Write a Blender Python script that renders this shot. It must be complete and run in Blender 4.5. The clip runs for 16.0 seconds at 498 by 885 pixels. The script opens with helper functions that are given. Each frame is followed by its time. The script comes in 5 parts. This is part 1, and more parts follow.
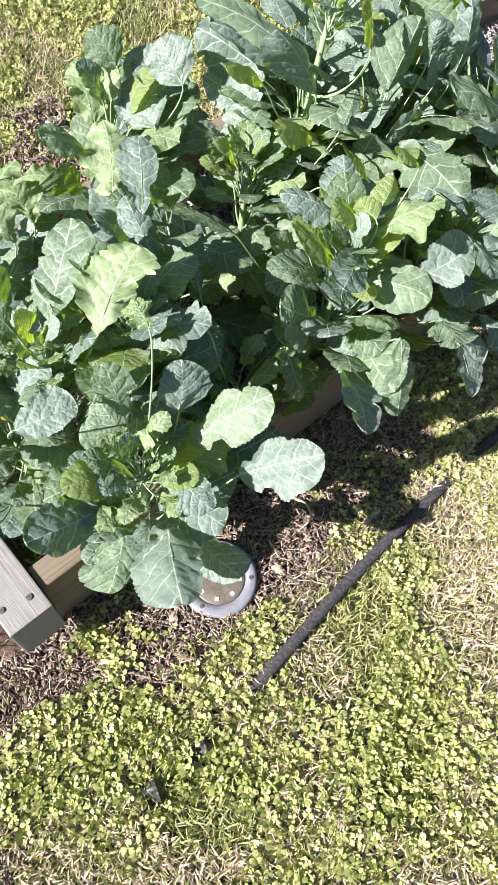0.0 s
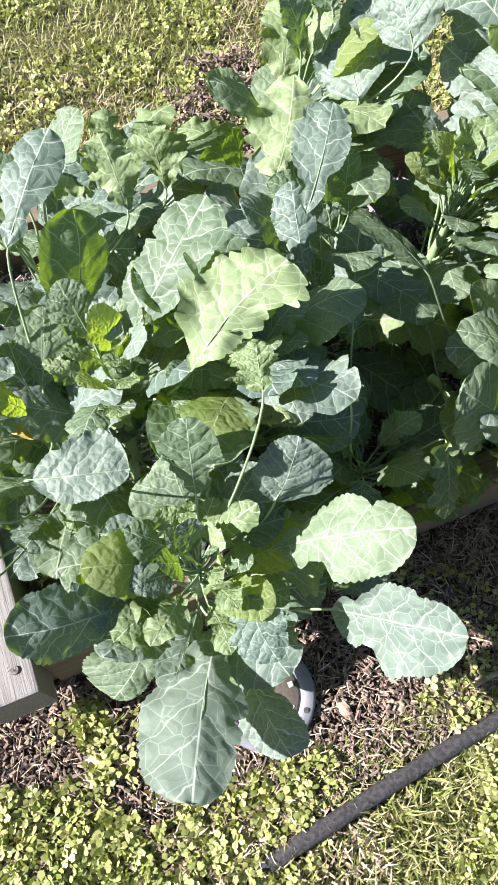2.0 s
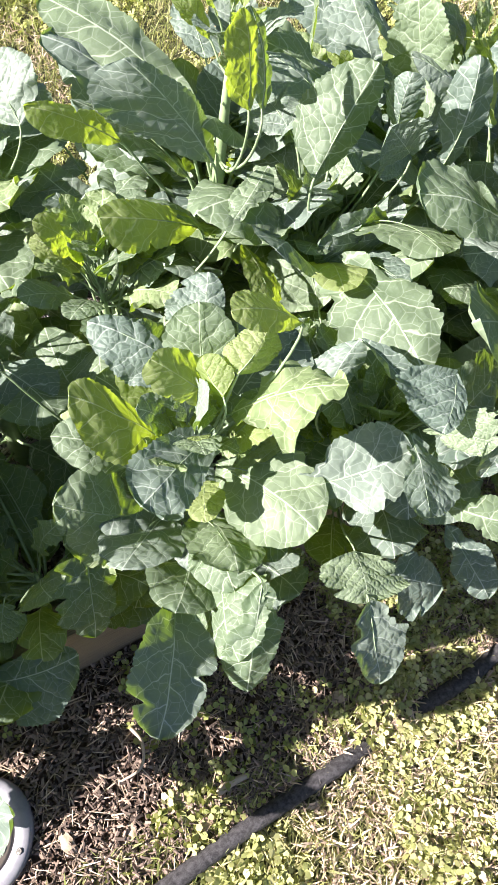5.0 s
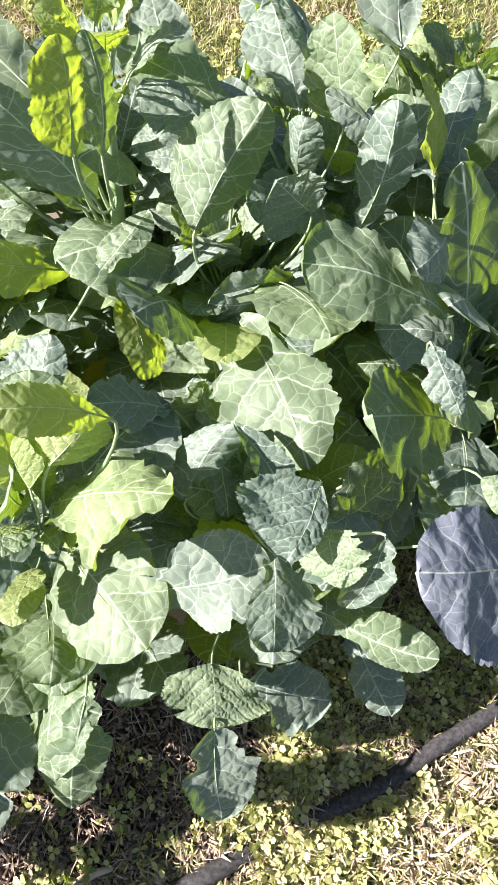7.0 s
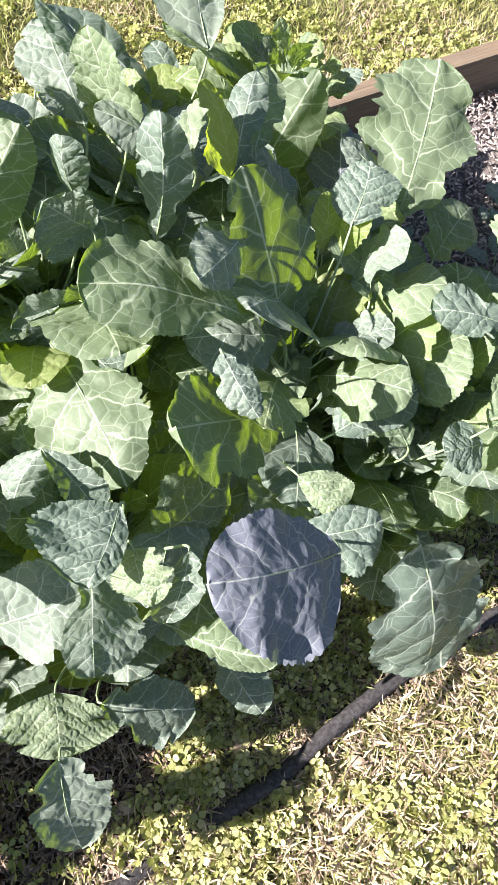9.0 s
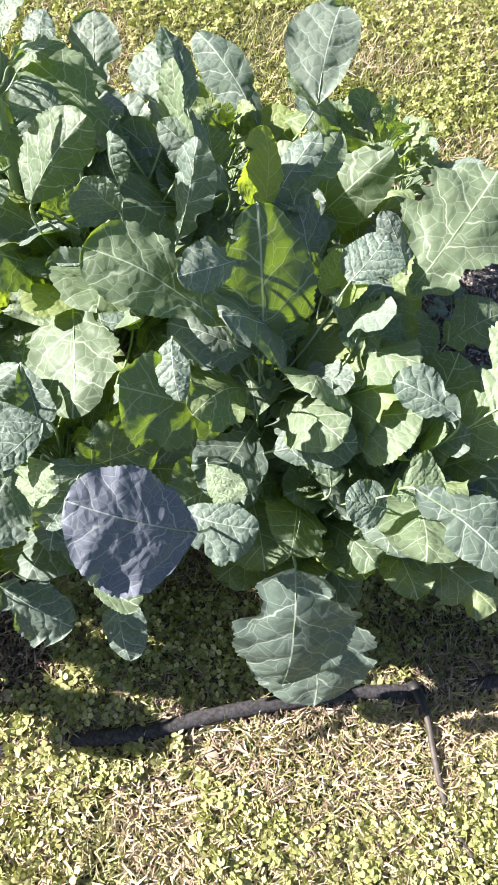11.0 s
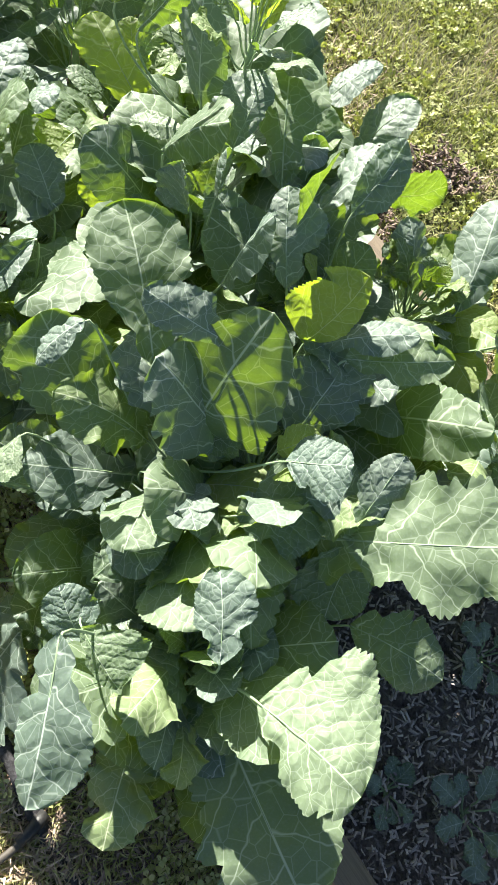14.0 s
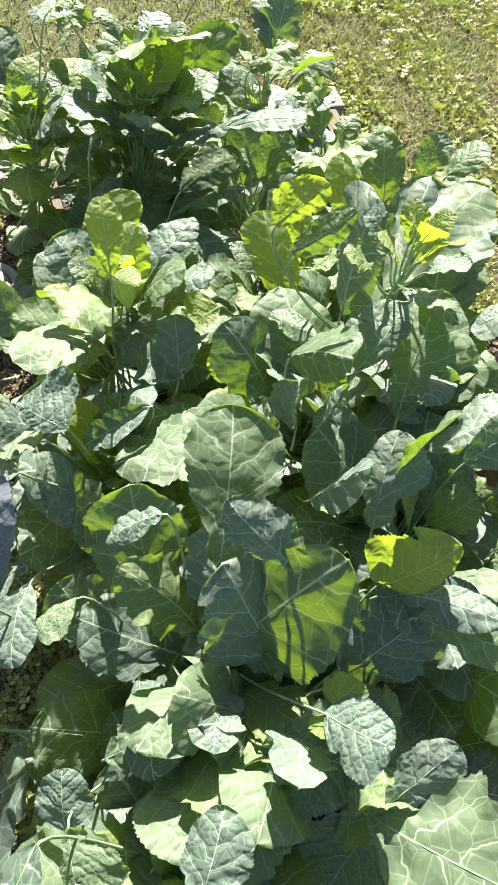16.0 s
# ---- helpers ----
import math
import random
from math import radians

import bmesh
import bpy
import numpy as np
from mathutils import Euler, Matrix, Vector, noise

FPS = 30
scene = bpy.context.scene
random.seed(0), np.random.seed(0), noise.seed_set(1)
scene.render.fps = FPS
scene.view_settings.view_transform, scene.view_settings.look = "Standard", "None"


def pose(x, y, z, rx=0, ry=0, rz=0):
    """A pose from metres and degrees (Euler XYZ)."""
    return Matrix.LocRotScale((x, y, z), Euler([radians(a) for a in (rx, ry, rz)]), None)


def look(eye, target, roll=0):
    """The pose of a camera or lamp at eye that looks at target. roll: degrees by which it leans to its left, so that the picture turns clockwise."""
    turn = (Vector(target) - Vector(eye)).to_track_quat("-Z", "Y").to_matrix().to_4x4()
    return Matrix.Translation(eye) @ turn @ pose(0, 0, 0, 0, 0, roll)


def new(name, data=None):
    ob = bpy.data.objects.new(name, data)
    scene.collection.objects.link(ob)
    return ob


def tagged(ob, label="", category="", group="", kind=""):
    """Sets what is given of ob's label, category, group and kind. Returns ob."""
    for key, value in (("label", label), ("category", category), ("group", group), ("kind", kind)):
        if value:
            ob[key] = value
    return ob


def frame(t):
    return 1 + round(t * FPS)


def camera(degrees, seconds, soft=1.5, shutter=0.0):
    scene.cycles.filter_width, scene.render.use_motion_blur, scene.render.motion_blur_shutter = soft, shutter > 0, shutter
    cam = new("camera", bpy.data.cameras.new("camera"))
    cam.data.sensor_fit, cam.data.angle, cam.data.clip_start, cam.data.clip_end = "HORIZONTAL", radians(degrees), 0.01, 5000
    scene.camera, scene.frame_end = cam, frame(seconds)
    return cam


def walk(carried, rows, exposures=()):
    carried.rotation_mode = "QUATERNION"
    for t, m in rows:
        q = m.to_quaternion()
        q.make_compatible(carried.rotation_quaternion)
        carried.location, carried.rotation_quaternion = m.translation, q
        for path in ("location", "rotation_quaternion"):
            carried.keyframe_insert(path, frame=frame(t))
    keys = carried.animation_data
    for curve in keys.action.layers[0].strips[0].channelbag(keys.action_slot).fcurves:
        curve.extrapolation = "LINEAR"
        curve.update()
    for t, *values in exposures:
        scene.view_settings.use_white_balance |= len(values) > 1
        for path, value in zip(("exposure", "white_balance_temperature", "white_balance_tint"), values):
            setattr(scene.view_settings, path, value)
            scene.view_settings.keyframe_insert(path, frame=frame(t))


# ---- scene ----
# camera and walk
cam = camera(42.6, 16.0)
PATH = [
    (0, (0.077, 0.021, 1.014), (0.229, 0.986, -0.731), 10.0),
    (0.5, (0.044, 0.152, 0.958), (0.125, 1.046, -0.829), 11.6),
    (1, (0.012, 0.185, 0.924), (0.13, 1.097, -0.851), 14.6),
    (1.5, (-0.005, 0.19, 0.867), (0.005, 1.07, -0.929), 13.6),
    (2, (0.052, 0.225, 0.843), (-0.094, 1.125, -0.937), 10.8),
    (2.5, (0.117, 0.266, 0.843), (-0.086, 1.158, -0.935), 8.0),
    (3, (0.192, 0.301, 0.839), (-0.032, 1.191, -0.938), 5.9),
    (3.5, (0.263, 0.337, 0.833), (0.054, 1.243, -0.938), 5.0),
    (4, (0.303, 0.364, 0.837), (0.105, 1.301, -0.92), 4.5),
    (4.5, (0.338, 0.381, 0.843), (0.214, 1.355, -0.9), 7.4),
    (4.7, (0.34, 0.393, 0.847), (0.243, 1.376, -0.892), 7.6),
    (6.8, (0.447, 0.544, 0.821), (0.215, 1.461, -0.942), 6.3),
    (7, (0.46, 0.557, 0.822), (0.231, 1.479, -0.938), 6.4),
    (7.5, (0.485, 0.574, 0.817), (0.26, 1.496, -0.944), 6.5),
    (8, (0.513, 0.592, 0.815), (0.322, 1.527, -0.943), 6.8),
    (8.5, (0.535, 0.6, 0.821), (0.374, 1.55, -0.932), 6.9),
    (9, (0.551, 0.597, 0.834), (0.491, 1.548, -0.924), 9.1),
    (9.2, (0.546, 0.591, 0.843), (0.537, 1.56, -0.907), 10.2),
    (11.3, (0.749, 0.610, 0.907), (0.329, 1.464, -0.853), 13.6),
    (11.5, (0.773, 0.635, 0.904), (0.357, 1.478, -0.861), 14.5),
    (12, (0.806, 0.740, 0.882), (0.269, 1.455, -0.908), 15.2),
    (12.5, (0.812, 0.804, 0.888), (0.299, 1.468, -0.928), 26.7),
    (13, (0.833, 0.864, 0.906), (0.131, 1.372, -0.896), 22.8),
    (13.5, (0.853, 0.914, 0.932), (0.027, 1.301, -0.848), 24.7),
    (14, (0.785, 0.917, 0.917), (-0.037, 1.239, -0.878), 30.3),
    (14.5, (0.701, 0.917, 0.924), (-0.129, 1.144, -0.881), 29.5),
    (15, (0.686, 0.898, 0.925), (-0.196, 1.000, -0.868), 30.1),
    (15.5, (0.678, 0.906, 0.936), (-0.231, 0.877, -0.846), 24.6),
    (16, (0.677, 0.918, 0.954), (-0.284, 0.812, -0.797), 20.6),
]
walk(cam, [(t, look(eye, target, roll)) for t, eye, target, roll in PATH],
     [(0.0, 1.54, 6150, 13), (2.0, 1.54, 6150, 13), (3.5, 1.80, 6250, 16), (4.5, 1.86, 6400, 17), (7.0, 1.84, 6550, 15), (9.0, 1.84, 6550, 16), (11.5, 1.78, 6450, 13), (12.5, 1.80, 6450, 10), (14.0, 1.82, 6600, 5), (16.0, 1.84, 6800, 2)])

# world, sun, exposure
SUN_EL, SUN_AZ = radians(32.5), radians(209.0)
world = bpy.data.worlds.new("sky")
scene.world = world
world.use_nodes = True
wn = world.node_tree.nodes
sky = wn.new("ShaderNodeTexSky")
sky.sky_type, sky.sun_disc = "NISHITA", False
sky.sun_elevation, sky.sun_rotation = SUN_EL, math.pi / 2 - SUN_AZ
world.node_tree.links.new(sky.outputs[0], wn["Background"].inputs[0])
wn["Background"].inputs[1].default_value = 0.039
sun_data = bpy.data.lights.new("sun", "SUN")
sun_data.energy, sun_data.angle, sun_data.color = 5.0, radians(0.5), (1.0, 0.95, 0.86)
sun = new("sun", sun_data)
sun_dir = Vector((math.cos(SUN_EL) * math.cos(SUN_AZ), math.cos(SUN_EL) * math.sin(SUN_AZ), math.sin(SUN_EL)))
sun.matrix_world = look(sun_dir * 20, (0, 0, 0))

# the bed's own axes: u along its length, v across it
ANG = radians(42.0)
U = Vector((math.cos(ANG), math.sin(ANG), 0))
V = Vector((-math.sin(ANG), math.cos(ANG), 0))
V_FRONT, V_BACK, U_LEFT, U_RIGHT = 0.275, 0.885, 0.017, 3.4
TOP, SOIL = 0.165, 0.075


def bed(u, v, z=0.0):
    return U * u + V * v + Vector((0, 0, z))


# ---------------------------------------------------------------- materials
class Nodes:
    def __init__(self, name):
        self.mat = bpy.data.materials.new(name)
        self.mat.use_nodes = True
        self.tree = self.mat.node_tree
        self.bsdf = self.tree.nodes["Principled BSDF"]
        self.out = self.tree.nodes["Material Output"]

    def add(self, kind):
        return self.tree.nodes.new(kind)

    def link(self, a, b):
        self.tree.links.new(a, b)

    def put(self, socket, value):
        if hasattr(value, "node"):
            self.link(value, socket)
        else:
            socket.default_value = value

    def math(self, op, a, b=0.0, c=0.0, clamp=False):
        node = self.add("ShaderNodeMath")
        node.operation, node.use_clamp = op, clamp
        for i, v in enumerate((a, b, c)):
            self.put(node.inputs[i], v)
        return node.outputs[0]

    def mix(self, fac, a, b):
        node = self.add("ShaderNodeMix")
        node.data_type = "RGBA"
        self.put(node.inputs[0], fac)
        for i, v in ((6, a), (7, b)):
            self.put(node.inputs[i], v if hasattr(v, "node") else (*v[:3], 1))
        return node.outputs[2]

    def ramp(self, fac, stops):
        node = self.add("ShaderNodeValToRGB")
        while len(node.color_ramp.elements) < len(stops):
            node.color_ramp.elements.new(0.5)
        for el, (at, col) in zip(node.color_ramp.elements, stops):
            el.position, el.color = at, (*col, 1)
        self.put(node.inputs[0], fac)
        return node.outputs[0]

    def step(self, value, lo, hi):
        node = self.add("ShaderNodeMapRange")
        node.interpolation_type = "SMOOTHSTEP"
        self.put(node.inputs[0], value)
        node.inputs[1].default_value, node.inputs[2].default_value = lo, hi
        return node.outputs[0]

    def noise(self, where, scale, detail=3.0, rough=0.55):
        node = self.add("ShaderNodeTexNoise")
        if where is not None:
            self.link(where, node.inputs["Vector"])
        node.inputs["Scale"].default_value = scale
        node.inputs["Detail"].default_value = detail
        node.inputs["Roughness"].default_value = rough
        return node.outputs[0]

    def coord(self, which="Object"):
        return self.add("ShaderNodeTexCoord").outputs[which]

    def bump(self, height, strength=0.5, distance=0.002):
        node = self.add("ShaderNodeBump")
        node.inputs["Strength"].default_value = strength
        node.inputs["Distance"].default_value = distance
        self.link(height, node.inputs["Height"])
        self.link(node.outputs[0], self.bsdf.inputs["Normal"])
        return node.outputs[0]

    def base(self, colour, rough=0.6, metal=0.0):
        self.put(self.bsdf.inputs["Base Color"], colour if hasattr(colour, "node") else (*colour, 1))
        self.put(self.bsdf.inputs["Roughness"], rough)
        self.bsdf.inputs["Metallic"].default_value = metal


def leaf_material(name, top_a, top_b, glow, vein, share=0.34, wax=0.42):
    m = Nodes(name)
    uv = m.add("ShaderNodeUVMap").outputs[0]
    parts = m.add("ShaderNodeSeparateXYZ")
    m.link(uv, parts.inputs[0])
    along, across = parts.outputs[0], parts.outputs[1]
    info = m.add("ShaderNodeObjectInfo")
    rand = info.outputs["Random"]
    wob = m.noise(uv, 6.0, 2.0)
    side = m.math("ABSOLUTE", across)
    sign = m.math("ADD", m.math("MULTIPLY", m.math("GREATER_THAN", across, 0.0), 0.45), m.math("MULTIPLY", rand, 0.9))
    slant = m.math("SUBTRACT", along, m.math("MULTIPLY", m.math("POWER", side, 1.12), 0.92))
    slant = m.math("ADD", slant, m.math("MULTIPLY", m.math("SUBTRACT", wob, 0.5), 0.13))
    wave = m.math("FRACT", m.math("ADD", m.math("MULTIPLY", slant, 4.6), sign))
    ribdist = m.math("ABSOLUTE", m.math("SUBTRACT", wave, 0.5))
    thin = m.math("SUBTRACT", 0.047, m.math("MULTIPLY", side, 0.075))
    rib = m.math("SUBTRACT", 1.0, m.math("DIVIDE", ribdist, m.math("MAXIMUM", thin, 0.012)), clamp=True)
    bulge = m.step(ribdist, 0.0, 0.30)
    vor = m.add("ShaderNodeTexVoronoi")
    vor.feature = "DISTANCE_TO_EDGE"
    m.link(uv, vor.inputs["Vector"])
    vor.inputs["Scale"].default_value = 10.0
    net = m.math("SUBTRACT", 1.0, m.step(vor.outputs[0], 0.0, 0.035))
    mid = m.math("SUBTRACT", 1.0, m.step(side, 0.002, 0.008))
    veins = m.math("MAXIMUM", m.math("MAXIMUM", m.math("MULTIPLY", rib, 0.9), m.math("MULTIPLY", net, 0.38)), mid)
    obj = m.coord()
    patch = m.noise(obj, 38.0, 4.0)
    grain = m.noise(obj, 420.0, 2.0)
    col = m.mix(m.step(m.math("ADD", m.math("MULTIPLY", patch, 0.5), m.math("MULTIPLY", rand, 0.6)), 0.2, 0.9), top_a, top_b)
    col = m.mix(m.math("MULTIPLY", m.step(grain, 0.45, 0.75), 0.10), col, (0.5, 0.56, 0.5))
    col = m.mix(m.math("MULTIPLY", veins, 0.95), col, vein)
    m.base(col, m.math("ADD", 0.46, m.math("MULTIPLY", patch, 0.22)))
    m.bsdf.inputs["Specular IOR Level"].default_value = wax
    puff = m.math("ADD", m.math("MULTIPLY", m.step(vor.outputs[0], 0.0, 0.45), 0.7), m.math("MULTIPLY", bulge, 0.8))
    normal = m.bump(m.math("ADD", puff, m.math("MULTIPLY", grain, 0.06)), 0.45, 0.0018)
    trans = m.add("ShaderNodeBsdfTranslucent")
    m.put(trans.inputs[0], m.mix(m.math("MULTIPLY", veins, 0.6), glow, (0.62, 0.72, 0.25)))
    m.link(normal, trans.inputs["Normal"])
    both = m.add("ShaderNodeMixShader")
    both.inputs[0].default_value = share
    m.link(m.bsdf.outputs[0], both.inputs[1])
    m.link(trans.outputs[0], both.inputs[2])
    m.link(both.outputs[0], m.out.inputs["Surface"])
    return m.mat


LEAF = leaf_material("collard_leaf", (0.101, 0.147, 0.092), (0.175, 0.230, 0.147), (0.33, 0.52, 0.014), (0.50, 0.58, 0.44), 0.27)
LEAF_BLUE = leaf_material("waxy_collard_leaf", (0.110, 0.155, 0.133), (0.184, 0.230, 0.193), (0.29, 0.47, 0.020), (0.52, 0.59, 0.52), 0.22)
# collard leaf copy with the blue skylight of turned-away leaves in its colour
LEAF_SKYLIT = leaf_material("skylit_collard_leaf", (0.138, 0.156, 0.207), (0.175, 0.193, 0.248), (0.13, 0.20, 0.07), (0.42, 0.46, 0.46), 0.15)
LEAF_KALE = leaf_material("frilled_kale_leaf", (0.143, 0.202, 0.087), (0.230, 0.294, 0.152), (0.34, 0.50, 0.02), (0.54, 0.60, 0.40), 0.26)
# yellow young leaves; its bright glow also paints sun shining through backlit leaves
LEAF_YELLOW = leaf_material("yellow_and_backlit_leaf", (0.184, 0.244, 0.083), (0.267, 0.322, 0.138), (0.46, 0.62, 0.030), (0.55, 0.60, 0.34), 0.46)
LEAF_OLD = leaf_material("old_leaf", (0.40, 0.34, 0.05), (0.48, 0.30, 0.06), (0.55, 0.38, 0.03), (0.55, 0.48, 0.2), 0.3)


def plain_material(name, col_a, col_b, scale, rough=0.6, metal=0.0, bump=0.3, distance=0.002, stretch=None, island=False):
    m = Nodes(name)
    where = m.coord()
    if stretch:
        mp = m.add("ShaderNodeMapping")
        m.link(where, mp.inputs[0])
        mp.inputs["Scale"].default_value = stretch
        where = mp.outputs[0]
    big = m.noise(where, scale, 5.0, 0.6)
    fine = m.noise(where, scale * 7, 3.0)
    f = m.math("ADD", m.math("MULTIPLY", big, 0.7), m.math("MULTIPLY", fine, 0.3))
    if island:
        geo = m.add("ShaderNodeNewGeometry")
        f = m.math("ADD", m.math("MULTIPLY", f, 0.45), m.math("MULTIPLY", geo.outputs["Random Per Island"], 0.55))
        m.base(m.mix(m.step(f, 0.15, 0.85), col_a, col_b), rough, metal)
    else:
        m.base(m.mix(m.step(f, 0.3, 0.7), col_a, col_b), rough, metal)
    m.bump(m.math("ADD", big, m.math("MULTIPLY", fine, 0.5)), bump, distance)
    return m.mat


def wood_material(name, dark, light, grey):
    m = Nodes(name)
    obj = m.coord()
    st = m.add("ShaderNodeMapping")
    m.link(obj, st.inputs[0])
    st.inputs["Scale"].default_value = (6.0, 260.0, 260.0)
    grain = m.noise(st.outputs[0], 1.6, 6.0, 0.65)
    broad = m.noise(obj, 9.0, 4.0)
    crack = m.step(grain, 0.60, 0.72)
    col = m.mix(m.step(grain, 0.3, 0.68), dark, light)
    col = m.mix(m.math("MULTIPLY", m.step(broad, 0.35, 0.7), 0.55), col, grey)
    col = m.mix(m.math("MULTIPLY", crack, 0.55), col, (0.10, 0.075, 0.05))
    m.base(col, 0.8)
    m.bump(m.math("SUBTRACT", grain, crack), 0.6, 0.002)
    return m.mat


WOOD_GREY = wood_material("weathered_wood", (0.10, 0.090, 0.088), (0.34, 0.315, 0.31), (0.29, 0.27, 0.27))
WOOD_TAN = wood_material("board_wood", (0.11, 0.078, 0.052), (0.25, 0.185, 0.125), (0.21, 0.175, 0.14))
PETIOLE = plain_material("petiole", (0.20, 0.29, 0.15), (0.34, 0.43, 0.26), 30, 0.45, bump=0.1)
STEM = plain_material("stem", (0.20, 0.30, 0.14), (0.32, 0.42, 0.23), 40, 0.5, bump=0.15)
RUBBER = plain_material("hose_rubber", (0.012, 0.011, 0.013), (0.085, 0.080, 0.088), 220, 0.85, bump=0.7, distance=0.002)
DRIP = plain_material("drip_tube", (0.045, 0.040, 0.035), (0.12, 0.10, 0.085), 60, 0.6)
STEEL = plain_material("brushed_steel", (0.20, 0.20, 0.235), (0.26, 0.26, 0.295), 90, 0.5, 0.15, 0.15, 0.0006)
LENS = plain_material("dusty_lens", (0.085, 0.072, 0.060), (0.18, 0.152, 0.130), 38, 0.38, bump=0.12)
CHIP_WHITE = plain_material("led_chip", (0.75, 0.70, 0.52), (0.82, 0.78, 0.66), 80, 0.5)
BOLT = plain_material("screw_metal", (0.16, 0.15, 0.14), (0.32, 0.30, 0.28), 200, 0.4, 0.8)
STONE = plain_material("pale_stone", (0.46, 0.38, 0.34), (0.66, 0.58, 0.53), 45, 0.9, bump=0.6, distance=0.004)
BLACK = plain_material("black_plastic", (0.010, 0.010, 0.011), (0.035, 0.034, 0.036), 60, 0.5)
CHIPS = plain_material("wood_chips", (0.055, 0.040, 0.034), (0.36, 0.265, 0.215), 60, 0.9, bump=0.5, island=True)
MULCH = plain_material("grey_mulch", (0.13, 0.112, 0.110), (0.58, 0.51, 0.49), 60, 0.9, bump=0.5, island=True)
STRAW = plain_material("dry_straw", (0.28, 0.20, 0.14), (0.66, 0.53, 0.41), 60, 0.8, island=True)
DRYLEAF = plain_material("dry_leaf", (0.34, 0.22, 0.15), (0.56, 0.43, 0.33), 50, 0.8)


def green_stuff(name, stops, glow, share=0.3):
    m = Nodes(name)
    geo = m.add("ShaderNodeNewGeometry")
    big = m.noise(m.coord(), 3.2, 3.0)
    f = m.math("ADD", m.math("MULTIPLY", geo.outputs["Random Per Island"], 0.62), m.math("MULTIPLY", big, 0.42))
    m.base(m.ramp(f, stops), 0.55)
    trans = m.add("ShaderNodeBsdfTranslucent")
    trans.inputs[0].default_value = (*glow, 1)
    both = m.add("ShaderNodeMixShader")
    both.inputs[0].default_value = share
    m.link(m.bsdf.outputs[0], both.inputs[1])
    m.link(trans.outputs[0], both.inputs[2])
    m.link(both.outputs[0], m.out.inputs["Surface"])
    return m.mat


GRASS = green_stuff("lawn_grass", [(0.1, (0.12, 0.165, 0.045)), (0.4, (0.25, 0.285, 0.09)), (0.65, (0.42, 0.40, 0.18)), (0.9, (0.56, 0.47, 0.32))], (0.42, 0.46, 0.10), 0.28)
CLOVER = green_stuff("clover", [(0.1, (0.17, 0.215, 0.065)), (0.5, (0.36, 0.385, 0.125)), (0.9, (0.56, 0.54, 0.25))], (0.42, 0.48, 0.07), 0.25)
# yellowed lawn tones, raised further to put fuller sun into the colour
CLOVER_PALE = green_stuff("yellowed_sunlit_clover", [(0.1, (0.22, 0.25, 0.09)), (0.5, (0.44, 0.45, 0.18)), (0.9, (0.62, 0.58, 0.33))], (0.46, 0.50, 0.12), 0.25)
GRASS_PALE = green_stuff("yellowed_sunlit_grass", [(0.1, (0.18, 0.21, 0.07)), (0.4, (0.37, 0.38, 0.15)), (0.65, (0.54, 0.49, 0.27)), (0.9, (0.66, 0.55, 0.41))], (0.48, 0.49, 0.15), 0.25)


def ground_material():
    m = Nodes("lawn_and_soil")
    where = m.coord()
    parts = m.add("ShaderNodeSeparateXYZ")
    m.link(where, parts.inputs[0])
    acrossbed = m.math("ADD", m.math("MULTIPLY", parts.outputs[0], V.x), m.math("MULTIPLY", parts.outputs[1], V.y))
    n1 = m.noise(where, 6.0, 4.0)
    n2 = m.noise(where, 55.0, 5.0, 0.65)
    edge = m.math("ADD", acrossbed, m.math("MULTIPLY", m.math("SUBTRACT", n1, 0.5), 0.12))
    alongbed = m.math("ADD", m.math("MULTIPLY", parts.outputs[0], U.x), m.math("MULTIPLY", parts.outputs[1], U.y))
    ends = m.math("MULTIPLY", m.step(m.math("ADD", alongbed, m.math("MULTIPLY", n1, 0.3)), -0.3, 0.0), m.math("SUBTRACT", 1.0, m.step(alongbed, 3.4, 3.6)))
    strip = m.math("MULTIPLY", m.step(edge, 0.02, 0.10), m.math("SUBTRACT", 1.0, m.step(edge, 0.92, 0.99)))
    lawn = m.ramp(m.math("ADD", m.math("MULTIPLY", n1, 0.4), m.math("MULTIPLY", n2, 0.6)), [(0.25, (0.030, 0.034, 0.013)), (0.5, (0.085, 0.085, 0.036)), (0.75, (0.19, 0.165, 0.09))])
    soil = m.ramp(n2, [(0.3, (0.035, 0.022, 0.017)), (0.55, (0.11, 0.070, 0.053)), (0.8, (0.22, 0.145, 0.115))])
    m.base(m.mix(m.math("MULTIPLY", strip, ends), lawn, soil), 0.95)
    m.bump(n2, 0.8, 0.012)
    return m.mat


GROUND = ground_material()
SOILMAT = plain_material("bed_soil", (0.08, 0.068, 0.064), (0.27, 0.23, 0.215), 45, 0.95, bump=0.9, distance=0.012)


# ---------------------------------------------------------------- helpers of the scene
def mesh_from(name, verts, faces, material, smooth=False):
    me = bpy.data.meshes.new(name)
    me.from_pydata(verts, [], faces)
    me.materials.append(material)
    if smooth:
        me.polygons.foreach_set("use_smooth", [True] * len(me.polygons))
    me.update()
    return me


def part(name, bm, material, parent=None, label="", smooth=False, m=None):
    me = bpy.data.meshes.new(name)
    bm.to_mesh(me)
    bm.free()
    me.materials.append(material)
    if smooth:
        me.polygons.foreach_set("use_smooth", [True] * len(me.polygons))
    ob = new(name, me)
    if parent is not None:
        ob.parent = parent
    if m is not None:
        ob.matrix_basis = m
    if label:
        tagged(ob, label)
    return ob


